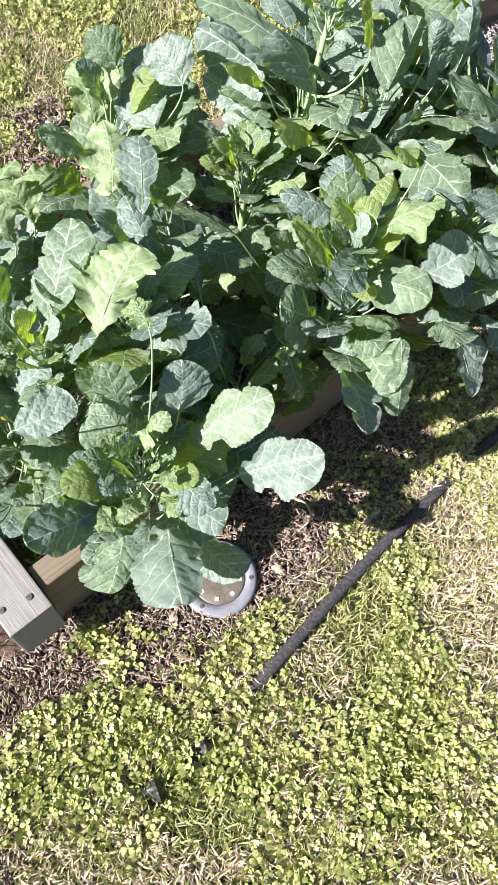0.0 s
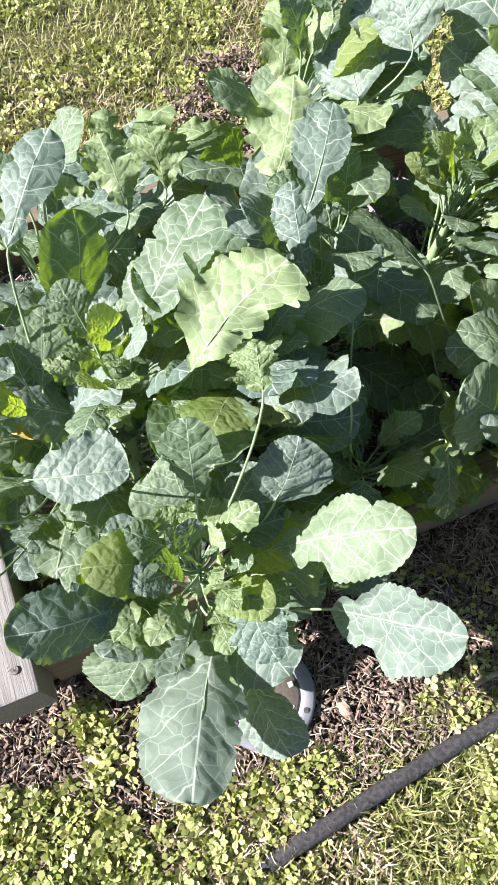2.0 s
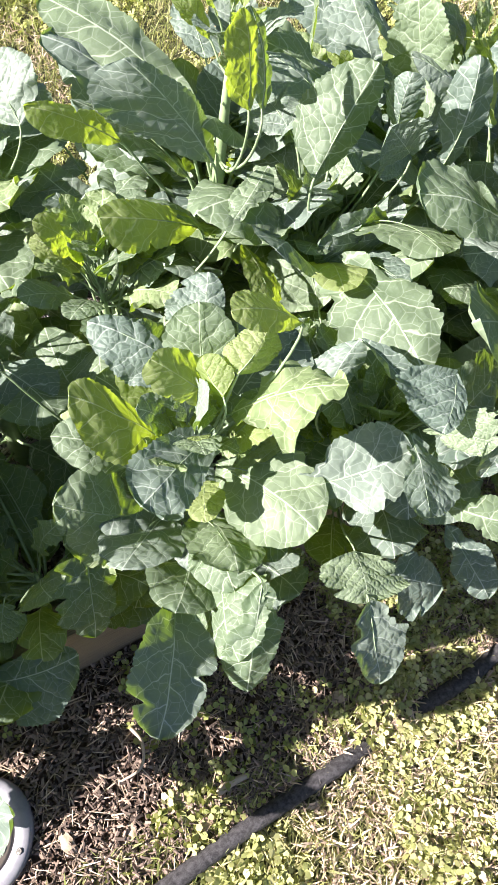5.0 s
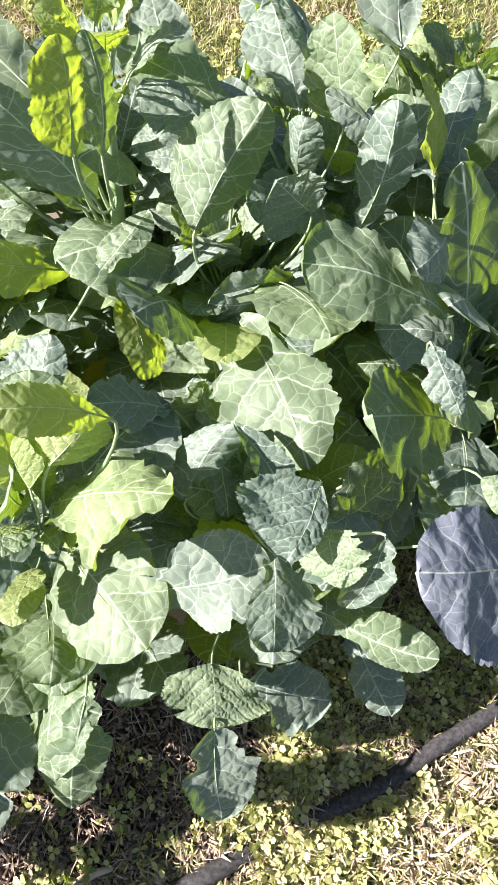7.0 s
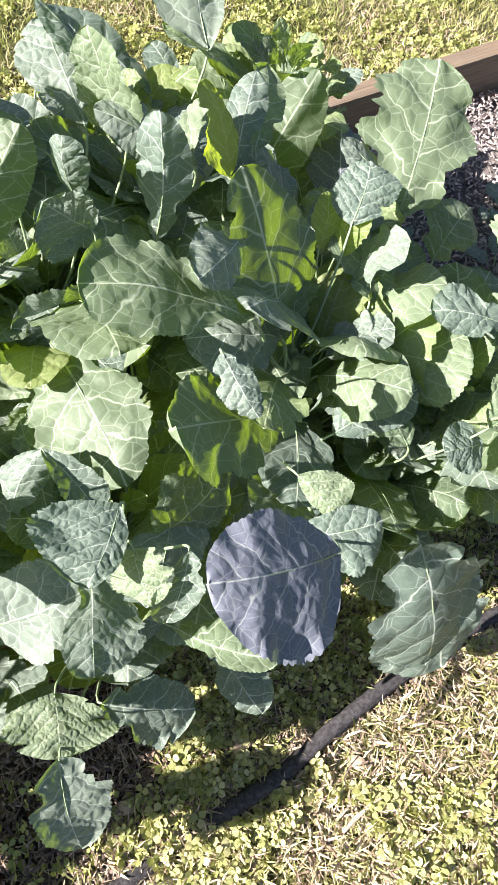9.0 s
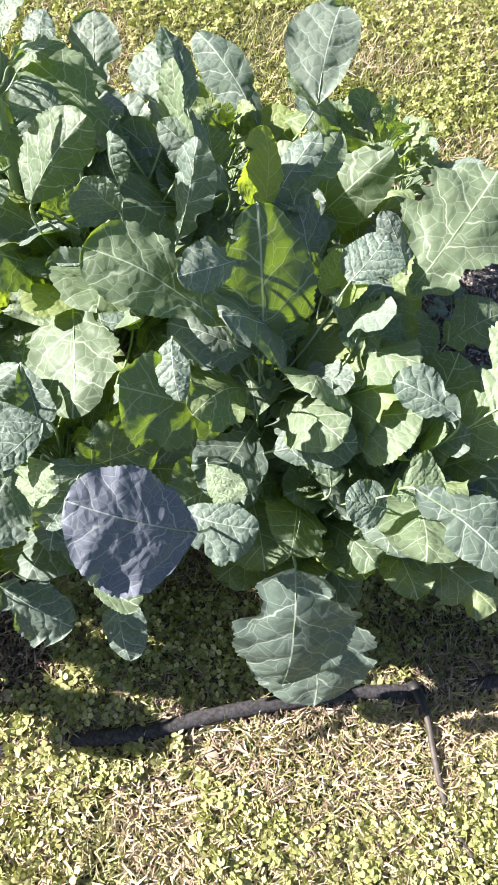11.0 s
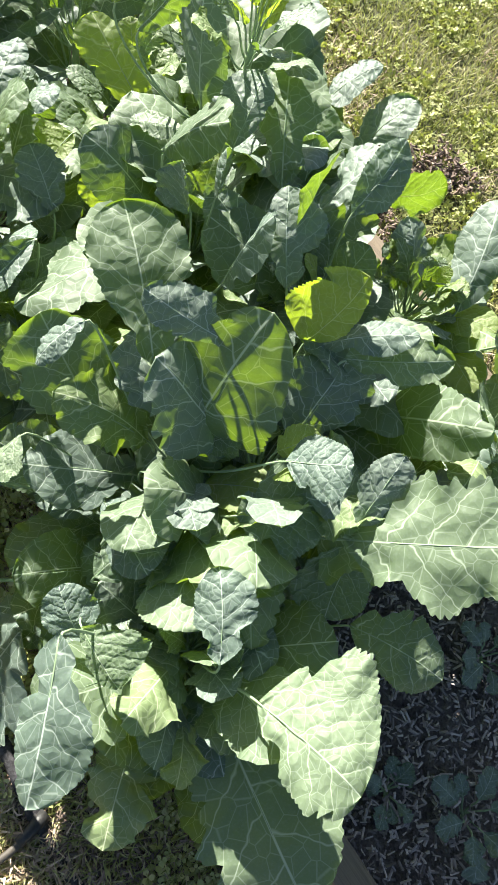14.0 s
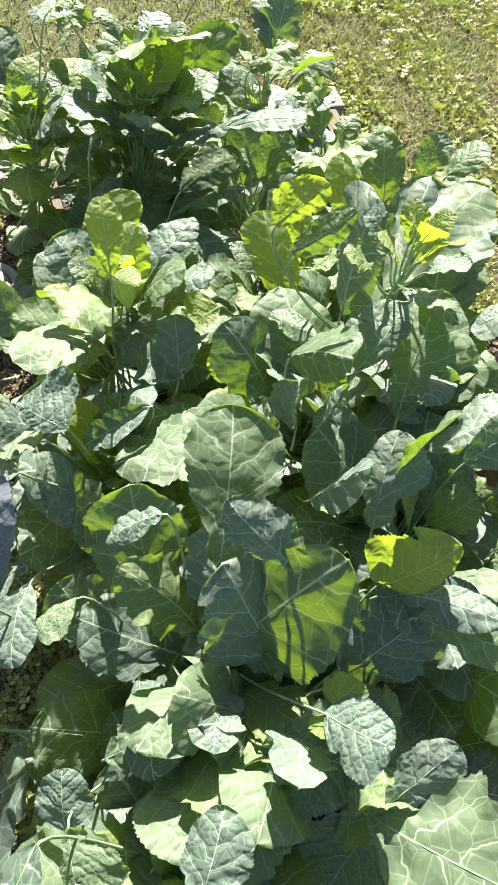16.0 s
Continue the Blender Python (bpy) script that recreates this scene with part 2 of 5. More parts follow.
def box_bm(sx, sy, sz, bevel=0.004, segs=2):
    bm = bmesh.new()
    bmesh.ops.create_cube(bm, size=1.0, matrix=Matrix.Diagonal((sx, sy, sz, 1)))
    if bevel:
        bmesh.ops.bevel(bm, geom=list(bm.edges), offset=bevel, segments=segs, affect="EDGES", profile=0.6)
    return bm


def tube_data(points, radii, sides=8):
    """Rings round a line of points: verts and faces, both ends closed."""
    verts, faces = [], []
    pts = [Vector(p) for p in points]
    ref = Vector((0.31, 0.17, 0.93)).normalized()
    for i, p in enumerate(pts):
        d = (pts[min(i + 1, len(pts) - 1)] - pts[max(i - 1, 0)]).normalized()
        x = d.cross(ref)
        if x.length < 1e-3:
            x = d.cross(Vector((1, 0, 0)))
        x.normalize()
        y = d.cross(x)
        for k in range(sides):
            a = 2 * math.pi * k / sides
            verts.append(tuple(p + (x * math.cos(a) + y * math.sin(a)) * radii[i]))
        if i:
            o, q = (i - 1) * sides, i * sides
            faces += [(o + k, o + (k + 1) % sides, q + (k + 1) % sides, q + k) for k in range(sides)]
    faces.append(tuple(range(sides - 1, -1, -1)))
    faces.append(tuple(range((len(pts) - 1) * sides, len(pts) * sides)))
    return verts, faces


def spline(points, steps):
    """A smooth line through the points."""
    pts = [Vector(p) for p in points]
    ext = [pts[0] * 2 - pts[1]] + pts + [pts[-1] * 2 - pts[-2]]
    out = []
    for i in range(1, len(ext) - 2):
        a, b, c, d = ext[i - 1 : i + 3]
        for k in range(steps):
            t = k / steps
            out.append(0.5 * ((2 * b) + (c - a) * t + (2 * a - 5 * b + 4 * c - d) * t * t + (3 * b - a - 3 * c + d) * t**3))
    out.append(pts[-1])
    return out


# ---------------------------------------------------------------- ground
bm = bmesh.new()
bmesh.ops.create_grid(bm, x_segments=8, y_segments=8, size=150.0)
ground = part("ground", bm, GROUND)
tagged(ground, "flat lawn ground with grass, clover and bare soil", "ground", kind="structure")

# ---------------------------------------------------------------- raised bed
def board(name, u0, u1, v0, v1, z0, z1, material, parent, bevel=0.004):
    along_u = (u1 - u0) >= (v1 - v0)
    size = (u1 - u0, v1 - v0, z1 - z0) if along_u else (v1 - v0, u1 - u0, z1 - z0)
    centre = bed((u0 + u1) / 2, (v0 + v1) / 2, (z0 + z1) / 2)
    turn = ANG if along_u else ANG + math.pi / 2
    return part(name, box_bm(*size, bevel), material, parent, m=Matrix.Translation(centre) @ Matrix.Rotation(turn, 4, "Z"))


raised_bed = tagged(new("raised_bed"), "long raised garden bed of weathered wooden boards", "raised bed")
board("front_board", 0.081, U_RIGHT, V_FRONT, V_FRONT + 0.038, 0.0, TOP - 0.004, WOOD_TAN, raised_bed)
board("back_board", 0.081, U_RIGHT, V_BACK - 0.038, V_BACK, 0.0, TOP, WOOD_TAN, raised_bed)
end_timber = board("end_timber", U_LEFT, 0.080, V_FRONT - 0.028, V_BACK + 0.02, 0.06, TOP + 0.003, WOOD_GREY, raised_bed, 0.003)
board("end_timber", U_LEFT + 0.006, 0.080, V_FRONT + 0.006, V_BACK, 0.0, 0.058, WOOD_TAN, raised_bed, 0.003)
board("far_end_board", U_RIGHT, U_RIGHT + 0.038, V_FRONT, V_BACK, 0.0, TOP, WOOD_TAN, raised_bed)


def screw(at, parent):
    bm = bmesh.new()
    bmesh.ops.create_cone(bm, cap_ends=True, segments=14, radius1=0.0046, radius2=0.0040, depth=0.0022)
    for turn in (0, math.pi / 2):
        bmesh.ops.create_cube(bm, size=1.0, matrix=Matrix.Translation((0, 0, 0.0009)) @ Matrix.Rotation(turn, 4, "Z") @ Matrix.Diagonal((0.0052, 0.0011, 0.0008, 1)))
    part("screw", bm, BOLT, parent, m=Matrix.Translation(at))


screw(bed(0.063, 0.275, TOP + 0.0038), raised_bed)
screw(bed(0.027, 0.283, TOP + 0.0038), raised_bed)

# soil filling, uneven
def soil_sheet():
    nu, nv = 150, 34
    verts, faces = [], []
    for i in range(nu + 1):
        for j in range(nv + 1):
            u = 0.078 + (U_RIGHT - 0.076) * i / nu
            v = V_FRONT + 0.034 + (V_BACK - V_FRONT - 0.068) * j / nv
            h = SOIL + 0.030 * (noise.noise(Vector((u * 5, v * 5, 1.3)))) + 0.012 * noise.noise(Vector((u * 28, v * 28, 4.0)))
            verts.append(tuple(bed(u, v, h)))
    for i in range(nu):
        for j in range(nv):
            a = i * (nv + 1) + j
            faces.append((a, a + nv + 1, a + nv + 2, a + 1))
    return mesh_from("bed_soil", verts, faces, SOILMAT, True)


tagged(new("bed_soil", soil_sheet()), "dark mulched soil filling the raised bed", "soil", kind="structure")

# ---------------------------------------------------------------- leaves
def wobble(seed, x, y, z=0.0):
    return noise.noise(Vector((x + seed * 7.31, y - seed * 3.17, z + seed * 1.71)))


def blade_mesh(seed, length, left, right, kind="c", material=LEAF, bend=0.06, nu=84, nv=16):
    """A leaf blade: y along the midrib from 0 to length, x across, z its upper side. left and right are the
    widest points of the two halves, as (reach, station, height)."""
    verts, faces, uvs = [], [], []
    frill = {"c": 0.070, "y": 0.075, "l": 0.10, "k": 0.26, "o": 0.1, "m": 0.07}[kind]
    lobes = {"c": 0.12, "y": 0.12, "l": 0.30, "k": 0.50, "o": 0.15, "m": 0.05}[kind]
    teeth = {"c": 0.034, "y": 0.034, "l": 0.045, "k": 0.12, "o": 0.03, "m": 0.03}[kind]
    rng = random.Random(seed)
    ph1, ph2, ph3 = rng.uniform(0, 6), rng.uniform(0, 6), rng.uniform(0, 6)
    curl = rng.uniform(-0.04, 0.10)
    droop = rng.uniform(0.0, 0.10)
    sway = rng.uniform(-0.05, 0.05) * length
    ears = kind in "lc" and rng.random() < 0.55
    tears = [(rng.uniform(0.25, 0.95), rng.choice((-1, 1)), rng.uniform(0.10, 0.34), rng.uniform(0.016, 0.035)) for _ in range(rng.randrange(0, 4))]
    halves = {-1: left, 1: right}
    for i in range(nu + 1):
        s = i / nu
        arch = bend * length * 4 * s * (1 - s) - droop * length * max(0.0, s - 0.7) ** 2 * 4
        for j in range(nv + 1):
            q = 2 * j / nv - 1
            q = math.copysign(abs(q) ** 0.85, q)
            a, side = abs(q), (1 if q > 0 else -1)
            reach, station, height = halves[side]
            widest = min(0.72, max(0.40, station))
            prof = s / widest if s < widest else (1 - s) / (1 - widest)
            prof = math.sin(min(1.0, max(prof, 0.0)) * math.pi / 2) ** (0.80 if s < widest else 0.46)
            if s < 0.25:
                prof = max(prof, 0.02 + 0.35 * s)
            if ears:
                prof *= 1 - 0.42 * math.exp(-(((s - 0.27 - 0.03 * side) / 0.075) ** 2))
            lobe = 1 + lobes * (wobble(seed, s * 4.2, side * 3.0) - 0.05) + 0.4 * lobes * wobble(seed, s * 9.0, side * 5.0)
            if kind in "lk":
                lobe *= 1 - 0.26 * max(0.0, math.sin(s * 19 + ph2 + side)) ** 2 * (1 - 0.55 * s)
            zig = (s * (11.0 if kind == "k" else 21.0 if nu > 40 else 9.0) + ph3 + side * 0.27 + 0.6 * wobble(seed, s * 6, side)) % 1.0
            tooth = 1 + teeth * a**6 * (1.0 - abs(2 * zig - 1.2) ** 1.4) * 1.4 - teeth * 0.6 * a**6
            for at, on, deep, wide in tears:
                if on == side:
                    tooth *= 1 - deep * a * math.exp(-(((s - at) / wide) ** 2))
            x = q * prof * lobe * tooth * reach
            y = s * length + a * prof * length * (station - widest) * 0.6 + a * a * (0.05 if s < 0.3 else 0.0) * -length
            rise = (height - bend * length * 4 * widest * (1 - widest)) * prof * a**1.25
            z = arch + rise + curl * reach * a**4
            z += frill * reach * a**2 * (0.35 + 0.65 * prof) * (math.sin(s * 10 + ph1 + side * 1.3) + 0.45 * a * math.sin(s * 31 + ph2 + side))
            z += 0.07 * reach * wobble(seed, s * 4.0, q * 2.0, 2.0)
            rib = ((s - 0.55 * a * reach / length) * 5.5 + (0.45 if q > 0 else 0)) * 2 * math.pi
            z += 0.020 * reach * (abs(math.sin(rib / 2)) - 0.6) * min(1.0, a * 4) * (1 - a * 0.5)
            verts.append((x + sway * 4 * s * (1 - s), y, z))
            uvs.append((s, x / length))
    for i in range(nu):
        for j in range(nv):
            a = i * (nv + 1) + j
            faces.append((a, a + 1, a + nv + 2, a + nv + 1))
    me = mesh_from("leaf", verts, faces, material, True)
    layer = me.uv_layers.new(name="UVMap")
    loop_uv = np.array(uvs)[[v for f in faces for v in f]]
    layer.data.foreach_set("uv", loop_uv.ravel())
    return me, sway


def axes(base, tip, up):
    y = Vector(tip) - Vector(base)
    length = y.length
    y.normalize()
    x = y.cross(Vector(up)).normalized()
    z = x.cross(y)
    m = Matrix((x, y, z)).transposed().to_4x4()
    m.translation = Vector(base)
    return m, length


def stalk(foot, base, tip, up, length, bend, thick, rise, sway=0.0):
    """Petiole from the stem to the blade, and the midrib that carries on along it."""
    foot, base, tip, up = Vector(foot), Vector(base), Vector(tip), Vector(up)
    d = (tip - base).normalized()
    gap = (base - foot).length
    pull = min(0.3 * gap, 0.022)
    flat = (base - foot) - rise * (base - foot).dot(rise)
    c1 = foot + flat * 0.62 + rise * (base - foot).dot(rise) * 0.18
    c2 = base - d * pull
    pts, radii = [], []
    for k in range(9):
        t = k / 9
        pts.append(foot * (1 - t) ** 3 + c1 * 3 * t * (1 - t) ** 2 + c2 * 3 * t * t * (1 - t) + base * t**3)
        radii.append(thick * (1.25 - 0.35 * t))
    for k in range(10):
        s = k / 9 * 0.93
        pts.append(base + d * length * s + up * (bend * length * 4 * s * (1 - s) - thick * 0.45 * (1 - s)) + d.cross(up) * sway * 4 * s * (1 - s))
        radii.append(thick * (0.60 * (1 - s) ** 1.5 + 0.04))
    return tube_data(pts, radii, 7)


PLANTS = {}


def plant(key, name, x, y, label, height, lean=(0.0, 0.0), thick=0.011, group="leafy plants in the bed"):
    """A plant's empty with its stem; leaves are hung on it later."""
    root = new(name)
    root.location = (x, y, SOIL)
    tagged(root, label, "vegetable plant", group)
    pts = [(0, 0, -0.03), (lean[0] * 0.2, lean[1] * 0.2, height * 0.35), (lean[0] * 0.6, lean[1] * 0.6, height * 0.7), (lean[0], lean[1], height)]
    line = spline(pts, 5)
    v, f = tube_data(line, [thick * (1.25 - 1.0 * i / (len(line) - 1)) for i in range(len(line))], 9)
    st = new("stem", mesh_from("stem", v, f, STEM, True))
    st.parent = root
    PLANTS[key] = (root, line)
    return root


def leaf(key, base, tip, left, right, kind="c", seed=1, bend=0.06):
    """A leaf from its base to its tip, with the widest points of its two halves."""
    root, line = PLANTS[key]
    o = root.location
    base, tip, left, right = (Vector(p) - o for p in (base, tip, left, right))
    m, length = axes(base, tip, (right - left).cross(tip - base))
    inv = m.inverted()
    sides = []
    for p in (inv @ left, inv @ right):
        reach = max(abs(p.x), 0.22 * length)
        sides.append((reach, p.y / length, max(-0.8, min(0.8, p.z / reach)) * reach))
    CANOPY.append((root.location + (base + tip + left + right) / 4, 0.3 * length + 0.25 * (right - left).length))
    mat = {"c": LEAF_BLUE if seed % 3 else LEAF, "m": LEAF_SKYLIT, "k": LEAF_KALE, "l": LEAF, "y": LEAF_YELLOW, "o": LEAF_OLD}[kind]
    mesh, sway = blade_mesh(seed, length, *sides, kind=kind, material=mat, bend=bend)
    ob = new("leaf", mesh)
    ob.parent, ob.matrix_basis = root, m
    want = max(0.03, min(base.z - 0.07 - 0.55 * Vector((base.x, base.y)).length, line[-1].z))
    foot = min(line, key=lambda p: abs(p.z - want))
    v, f = stalk(inv @ Vector(foot), (0, 0, 0), (0, length, 0), (0, 0, 1), length, bend, 0.0009 + 0.0034 * length, inv.to_3x3() @ Vector((0, 0, 1)), sway)
    st = new("petiole", mesh_from("petiole", v, f, PETIOLE, True))
    st.parent = ob
    return ob


CANOPY = []


def under_canopy(p, reach):
    """True where a large leaf spreads above, so that a small one can hide below it."""
    return any((c.xy - p.xy).length < r + reach * 0.3 and p.z < c.z - 0.45 * reach for c, r in CANOPY)


def plain_blade(seed, width, kind, material, bend, nu, nv, lift=0.0):
    half = (width / 2, 0.56, lift * width)
    return blade_mesh(seed, 1.0, half, half, kind, material, bend, nu, nv)[0]


FILL = []
for i in range(12):
    shape = "clccklcclcck"[i]
    stuff_mat = LEAF_KALE if shape == "k" else (LEAF, LEAF_BLUE)[i % 2]
    FILL.append(plain_blade(900 + i, (0.72, 0.84, 0.78, 0.66)[i % 4], shape, stuff_mat, 0.06 + 0.04 * (i % 3), 34, 12, 0.05))


def fill(key, count, low, high, reach, size, seed, hidden=True):
    """More leaves round a stem; hidden ones only below the large leaves."""
    root, line = PLANTS[key]
    rng = random.Random(seed)
    for i in range(count):
        a = i * 2.4 + rng.uniform(-0.5, 0.5)
        h = low + (high - low) * (i + rng.random()) / count
        foot = min(line, key=lambda p: abs(p.z - h * 0.75))
        out = Vector((math.cos(a), math.sin(a), 0))
        r = reach * rng.uniform(0.45, 1.0) * (1.1 - 0.6 * i / count)
        base = foot + out * r + Vector((0, 0, h * 0.25 + rng.uniform(0.0, 0.03)))
        length = size * rng.uniform(0.7, 1.15)
        rise = rng.uniform(-0.25, 0.85) + 0.5 * i / count
        d = (out + Vector((rng.uniform(-0.4, 0.4), rng.uniform(-0.4, 0.4), rise))).normalized()
        up = (Vector((0, 0, 1)) - out * 0.5 * rise + Vector((rng.uniform(-0.35, 0.35), rng.uniform(-0.35, 0.35), 0))).normalized()
        if hidden and not under_canopy(root.location + base + d * length * 0.5, length):
            continue
        m, _ = axes(base, base + d * length, up)
        mesh = FILL[rng.randrange(12)]
        ob = new("leaf", mesh)
        ob.parent, ob.matrix_basis = root, m @ Matrix.Diagonal((length, length, length, 1))
        inv = m.inverted()
        v, f = stalk(inv @ foot, (0, 0, 0), (0, length, 0), (0, 0, 1), length, 0.1, 0.0010 + 0.0045 * length, inv.to_3x3() @ Vector((0, 0, 1)))
        v = [(x / length, y / length, z / length) for x, y, z in v]
        st = new("petiole", mesh_from("petiole", v, f, PETIOLE, True))
        st.parent = ob


CROWN = [plain_blade(950 + i, 0.62 + 0.05 * i, "kcyklc"[i], (LEAF_KALE, LEAF, LEAF_YELLOW, LEAF_KALE, LEAF_BLUE, LEAF)[i], 0.12, 24, 10, 0.16) for i in range(6)]


def crown(key, count, size, spread, seed, hidden=True):
    """Small upright leaves round the growing tip."""
    root, line = PLANTS[key]
    rng = random.Random(seed)
    for i in range(count):
        a = i * 2.4 + rng.uniform(-0.4, 0.4)
        t = i / count
        foot = line[-1] - Vector((0, 0, 0.035 * t))
        out = Vector((math.cos(a), math.sin(a), 0))
        base = foot + out * spread * (0.15 + 0.85 * t) + Vector((0, 0, 0.02 + 0.025 * (1 - t)))
        length = size * rng.uniform(0.65, 1.0) * (0.65 + 0.5 * t)
        d = (out * (0.35 + 0.75 * t) + Vector((rng.uniform(-0.3, 0.3), rng.uniform(-0.3, 0.3), 1.0 - 0.55 * t))).normalized()
        up = (Vector((0, 0, 1)) - out * (1.1 - 0.6 * t)).normalized()
        if hidden and not under_canopy(root.location + base + d * length * 0.5, length):
            continue
        m, _ = axes(base, base + d * length, up)
        ob = new("leaf", CROWN[rng.randrange(6)])
        ob.parent, ob.matrix_basis = root, m @ Matrix.Diagonal((length, length, length, 1))
        inv = m.inverted()
        v, f = stalk(inv @ foot, (0, 0, 0), (0, length, 0), (0, 0, 1), length, 0.12, 0.0008 + 0.004 * length, inv.to_3x3() @ Vector((0, 0, 1)))
        v = [(x / length, y / length, z / length) for x, y, z in v]
        st = new("petiole", mesh_from("petiole", v, f, PETIOLE, True))
        st.parent = ob


COLLARD = "blue-green collard plant with broad waxy leaves in the raised bed"
KALE = "bright green kale plant with frilled leaves in the raised bed"
plant("a", "kale_plant", 0.0, 0.385, KALE, 0.21, (0.005, -0.01), .010)

plant("b", "collard_plant", -0.12, 0.50, COLLARD, 0.26, (0.0, 0.0), .011)

plant("b2", "kale_plant", -0.02, 0.56, KALE, 0.30, (0.0, -0.02), .010)

plant("c", "collard_plant", 0.26, 0.69, COLLARD, 0.28, (0.01, -0.02), .012)

plant("d", "collard_plant", 0.02, 0.74, COLLARD, 0.28, (0.0, 0.0), .011)

plant("e", "collard_plant", 0.205, 0.95, COLLARD, 0.47, (0.025, -0.005), .012)

plant("e2", "collard_plant", -0.08, 0.92, COLLARD, 0.30, (0.0, 0.0), .012)

plant("f", "collard_plant", 0.33, 0.93, COLLARD, 0.30, (0.0, 0.0), .012)

plant("g", "collard_plant", 0.42, 0.80, COLLARD, 0.22, (0.01, -0.03), .011)

plant("h", "collard_plant", 0.56, 0.95, COLLARD, 0.28, (0.0, 0.0), .012)

plant("i", "collard_plant", 0.565, 1.028, COLLARD, 0.30, (0.0, 0.0), .013)
plant("j", "collard_plant", 0.719, 1.000, COLLARD, 0.20, (0.0, 0.0), .011)
plant("k", "collard_plant", 0.392, 1.063, COLLARD, 0.32, (0.0, 0.0), .013)
plant("l", "kale_plant", 0.216, 1.013, KALE, 0.30, (0.0, 0.0), .012)
plant("m", "kale_plant", 0.445, 1.276, KALE, 0.30, (0.04, 0.03), .010)
plant("a2", "kale_plant", -0.175, 0.45, KALE, 0.22, (0.0, 0.0), .009)

plant("b3", "collard_plant", -0.28, 0.64, COLLARD, 0.18, (0.0, 0.0), .010)

plant("e3", "kale_plant", -0.26, 0.77, KALE, 0.14, (0.0, 0.0), .009)

plant("n", "kale_plant", 0.322, 1.189, KALE, 0.28, (0.0, 0.0), .010)
plant("o", "kale_plant", 0.486, 1.454, KALE, 0.18, (0.0, 0.0), .009)
plant("p", "kale_plant", 0.13, 0.83, KALE, 0.28, (0.0, 0.0), .010)

plant("q", "collard_plant", 0.13, 0.57, COLLARD, 0.13, (0.0, 0.0), .009)

plant("r", "collard_plant", 0.639, 0.930, COLLARD, 0.15, (0.0, 0.0), .009)

leaf("a", (0.038, 0.334, 0.243), (0.064, 0.202, 0.318), (0.083, 0.267, 0.284), (0.007, 0.232, 0.282), "c", 11)
leaf("a", (0.068, 0.409, 0.309), (0.159, 0.434, 0.386), (0.099, 0.449, 0.354), (0.135, 0.387, 0.352), "c", 12)
leaf("a", (0.134, 0.382, 0.278), (0.226, 0.377, 0.348), (0.165, 0.400, 0.336), (0.188, 0.342, 0.287), "c", 13)
leaf("a", (-0.043, 0.317, 0.299), (-0.107, 0.259, 0.342), (-0.069, 0.263, 0.305), (-0.094, 0.314, 0.329), "c", 14)
leaf("a", (-0.021, 0.326, 0.201), (-0.037, 0.253, 0.168), (-0.007, 0.289, 0.182), (-0.078, 0.270, 0.179), "c", 15)
leaf("a", (0.077, 0.314, 0.221), (0.134, 0.259, 0.235), (0.142, 0.285, 0.244), (0.088, 0.268, 0.215), "c", 16)
leaf("a", (0.050, 0.434, 0.347), (0.051, 0.469, 0.398), (0.023, 0.440, 0.374), (0.086, 0.459, 0.363), "c", 17)
leaf("a", (-0.012, 0.406, 0.374), (-0.031, 0.434, 0.434), (-0.045, 0.415, 0.414), (0.002, 0.426, 0.408), "c", 18)
leaf("a", (0.055, 0.354, 0.321), (0.095, 0.318, 0.307), (0.086, 0.355, 0.323), (0.052, 0.322, 0.307), "c", 19)
leaf("a2", (-0.118, 0.359, 0.411), (-0.056, 0.388, 0.419), (-0.090, 0.406, 0.425), (-0.085, 0.354, 0.409), "c", 20)
leaf("b", (-0.105, 0.516, 0.406), (-0.081, 0.607, 0.476), (-0.130, 0.558, 0.431), (-0.056, 0.569, 0.470), "c", 21)
leaf("b", (-0.045, 0.489, 0.415), (0.000, 0.562, 0.483), (-0.065, 0.545, 0.453), (0.018, 0.541, 0.469), "k", 22)
leaf("a", (0.019, 0.445, 0.487), (0.003, 0.471, 0.502), (-0.009, 0.451, 0.490), (0.021, 0.463, 0.497), "k", 23)
leaf("b", (-0.173, 0.519, 0.348), (-0.203, 0.602, 0.419), (-0.212, 0.539, 0.407), (-0.178, 0.603, 0.387), "c", 24)
leaf("a2", (-0.223, 0.531, 0.437), (-0.223, 0.619, 0.483), (-0.248, 0.582, 0.466), (-0.207, 0.592, 0.468), "c", 25)
leaf("e3", (-0.170, 0.730, 0.352), (-0.196, 0.741, 0.414), (-0.212, 0.731, 0.399), (-0.154, 0.749, 0.399), "k", 26)
leaf("e2", (-0.122, 0.841, 0.314), (-0.144, 0.847, 0.358), (-0.169, 0.796, 0.357), (-0.125, 0.855, 0.340), "c", 27)
leaf("b2", (0.006, 0.640, 0.392), (-0.032, 0.696, 0.437), (-0.039, 0.671, 0.416), (-0.004, 0.676, 0.418), "c", 28)
leaf("q", (0.067, 0.647, 0.325), (0.039, 0.727, 0.390), (0.028, 0.709, 0.372), (0.069, 0.708, 0.374), "c", 29)
leaf("c", (0.143, 0.722, 0.286), (0.076, 0.793, 0.312), (0.068, 0.759, 0.297), (0.159, 0.758, 0.302), "c", 30)
leaf("e", (0.109, 0.925, 0.346), (0.023, 0.936, 0.395), (0.009, 0.900, 0.365), (0.092, 0.942, 0.368), "c", 31)
leaf("d", (-0.009, 0.680, 0.426), (-0.019, 0.769, 0.472), (-0.047, 0.736, 0.457), (-0.004, 0.745, 0.458), "c", 32)
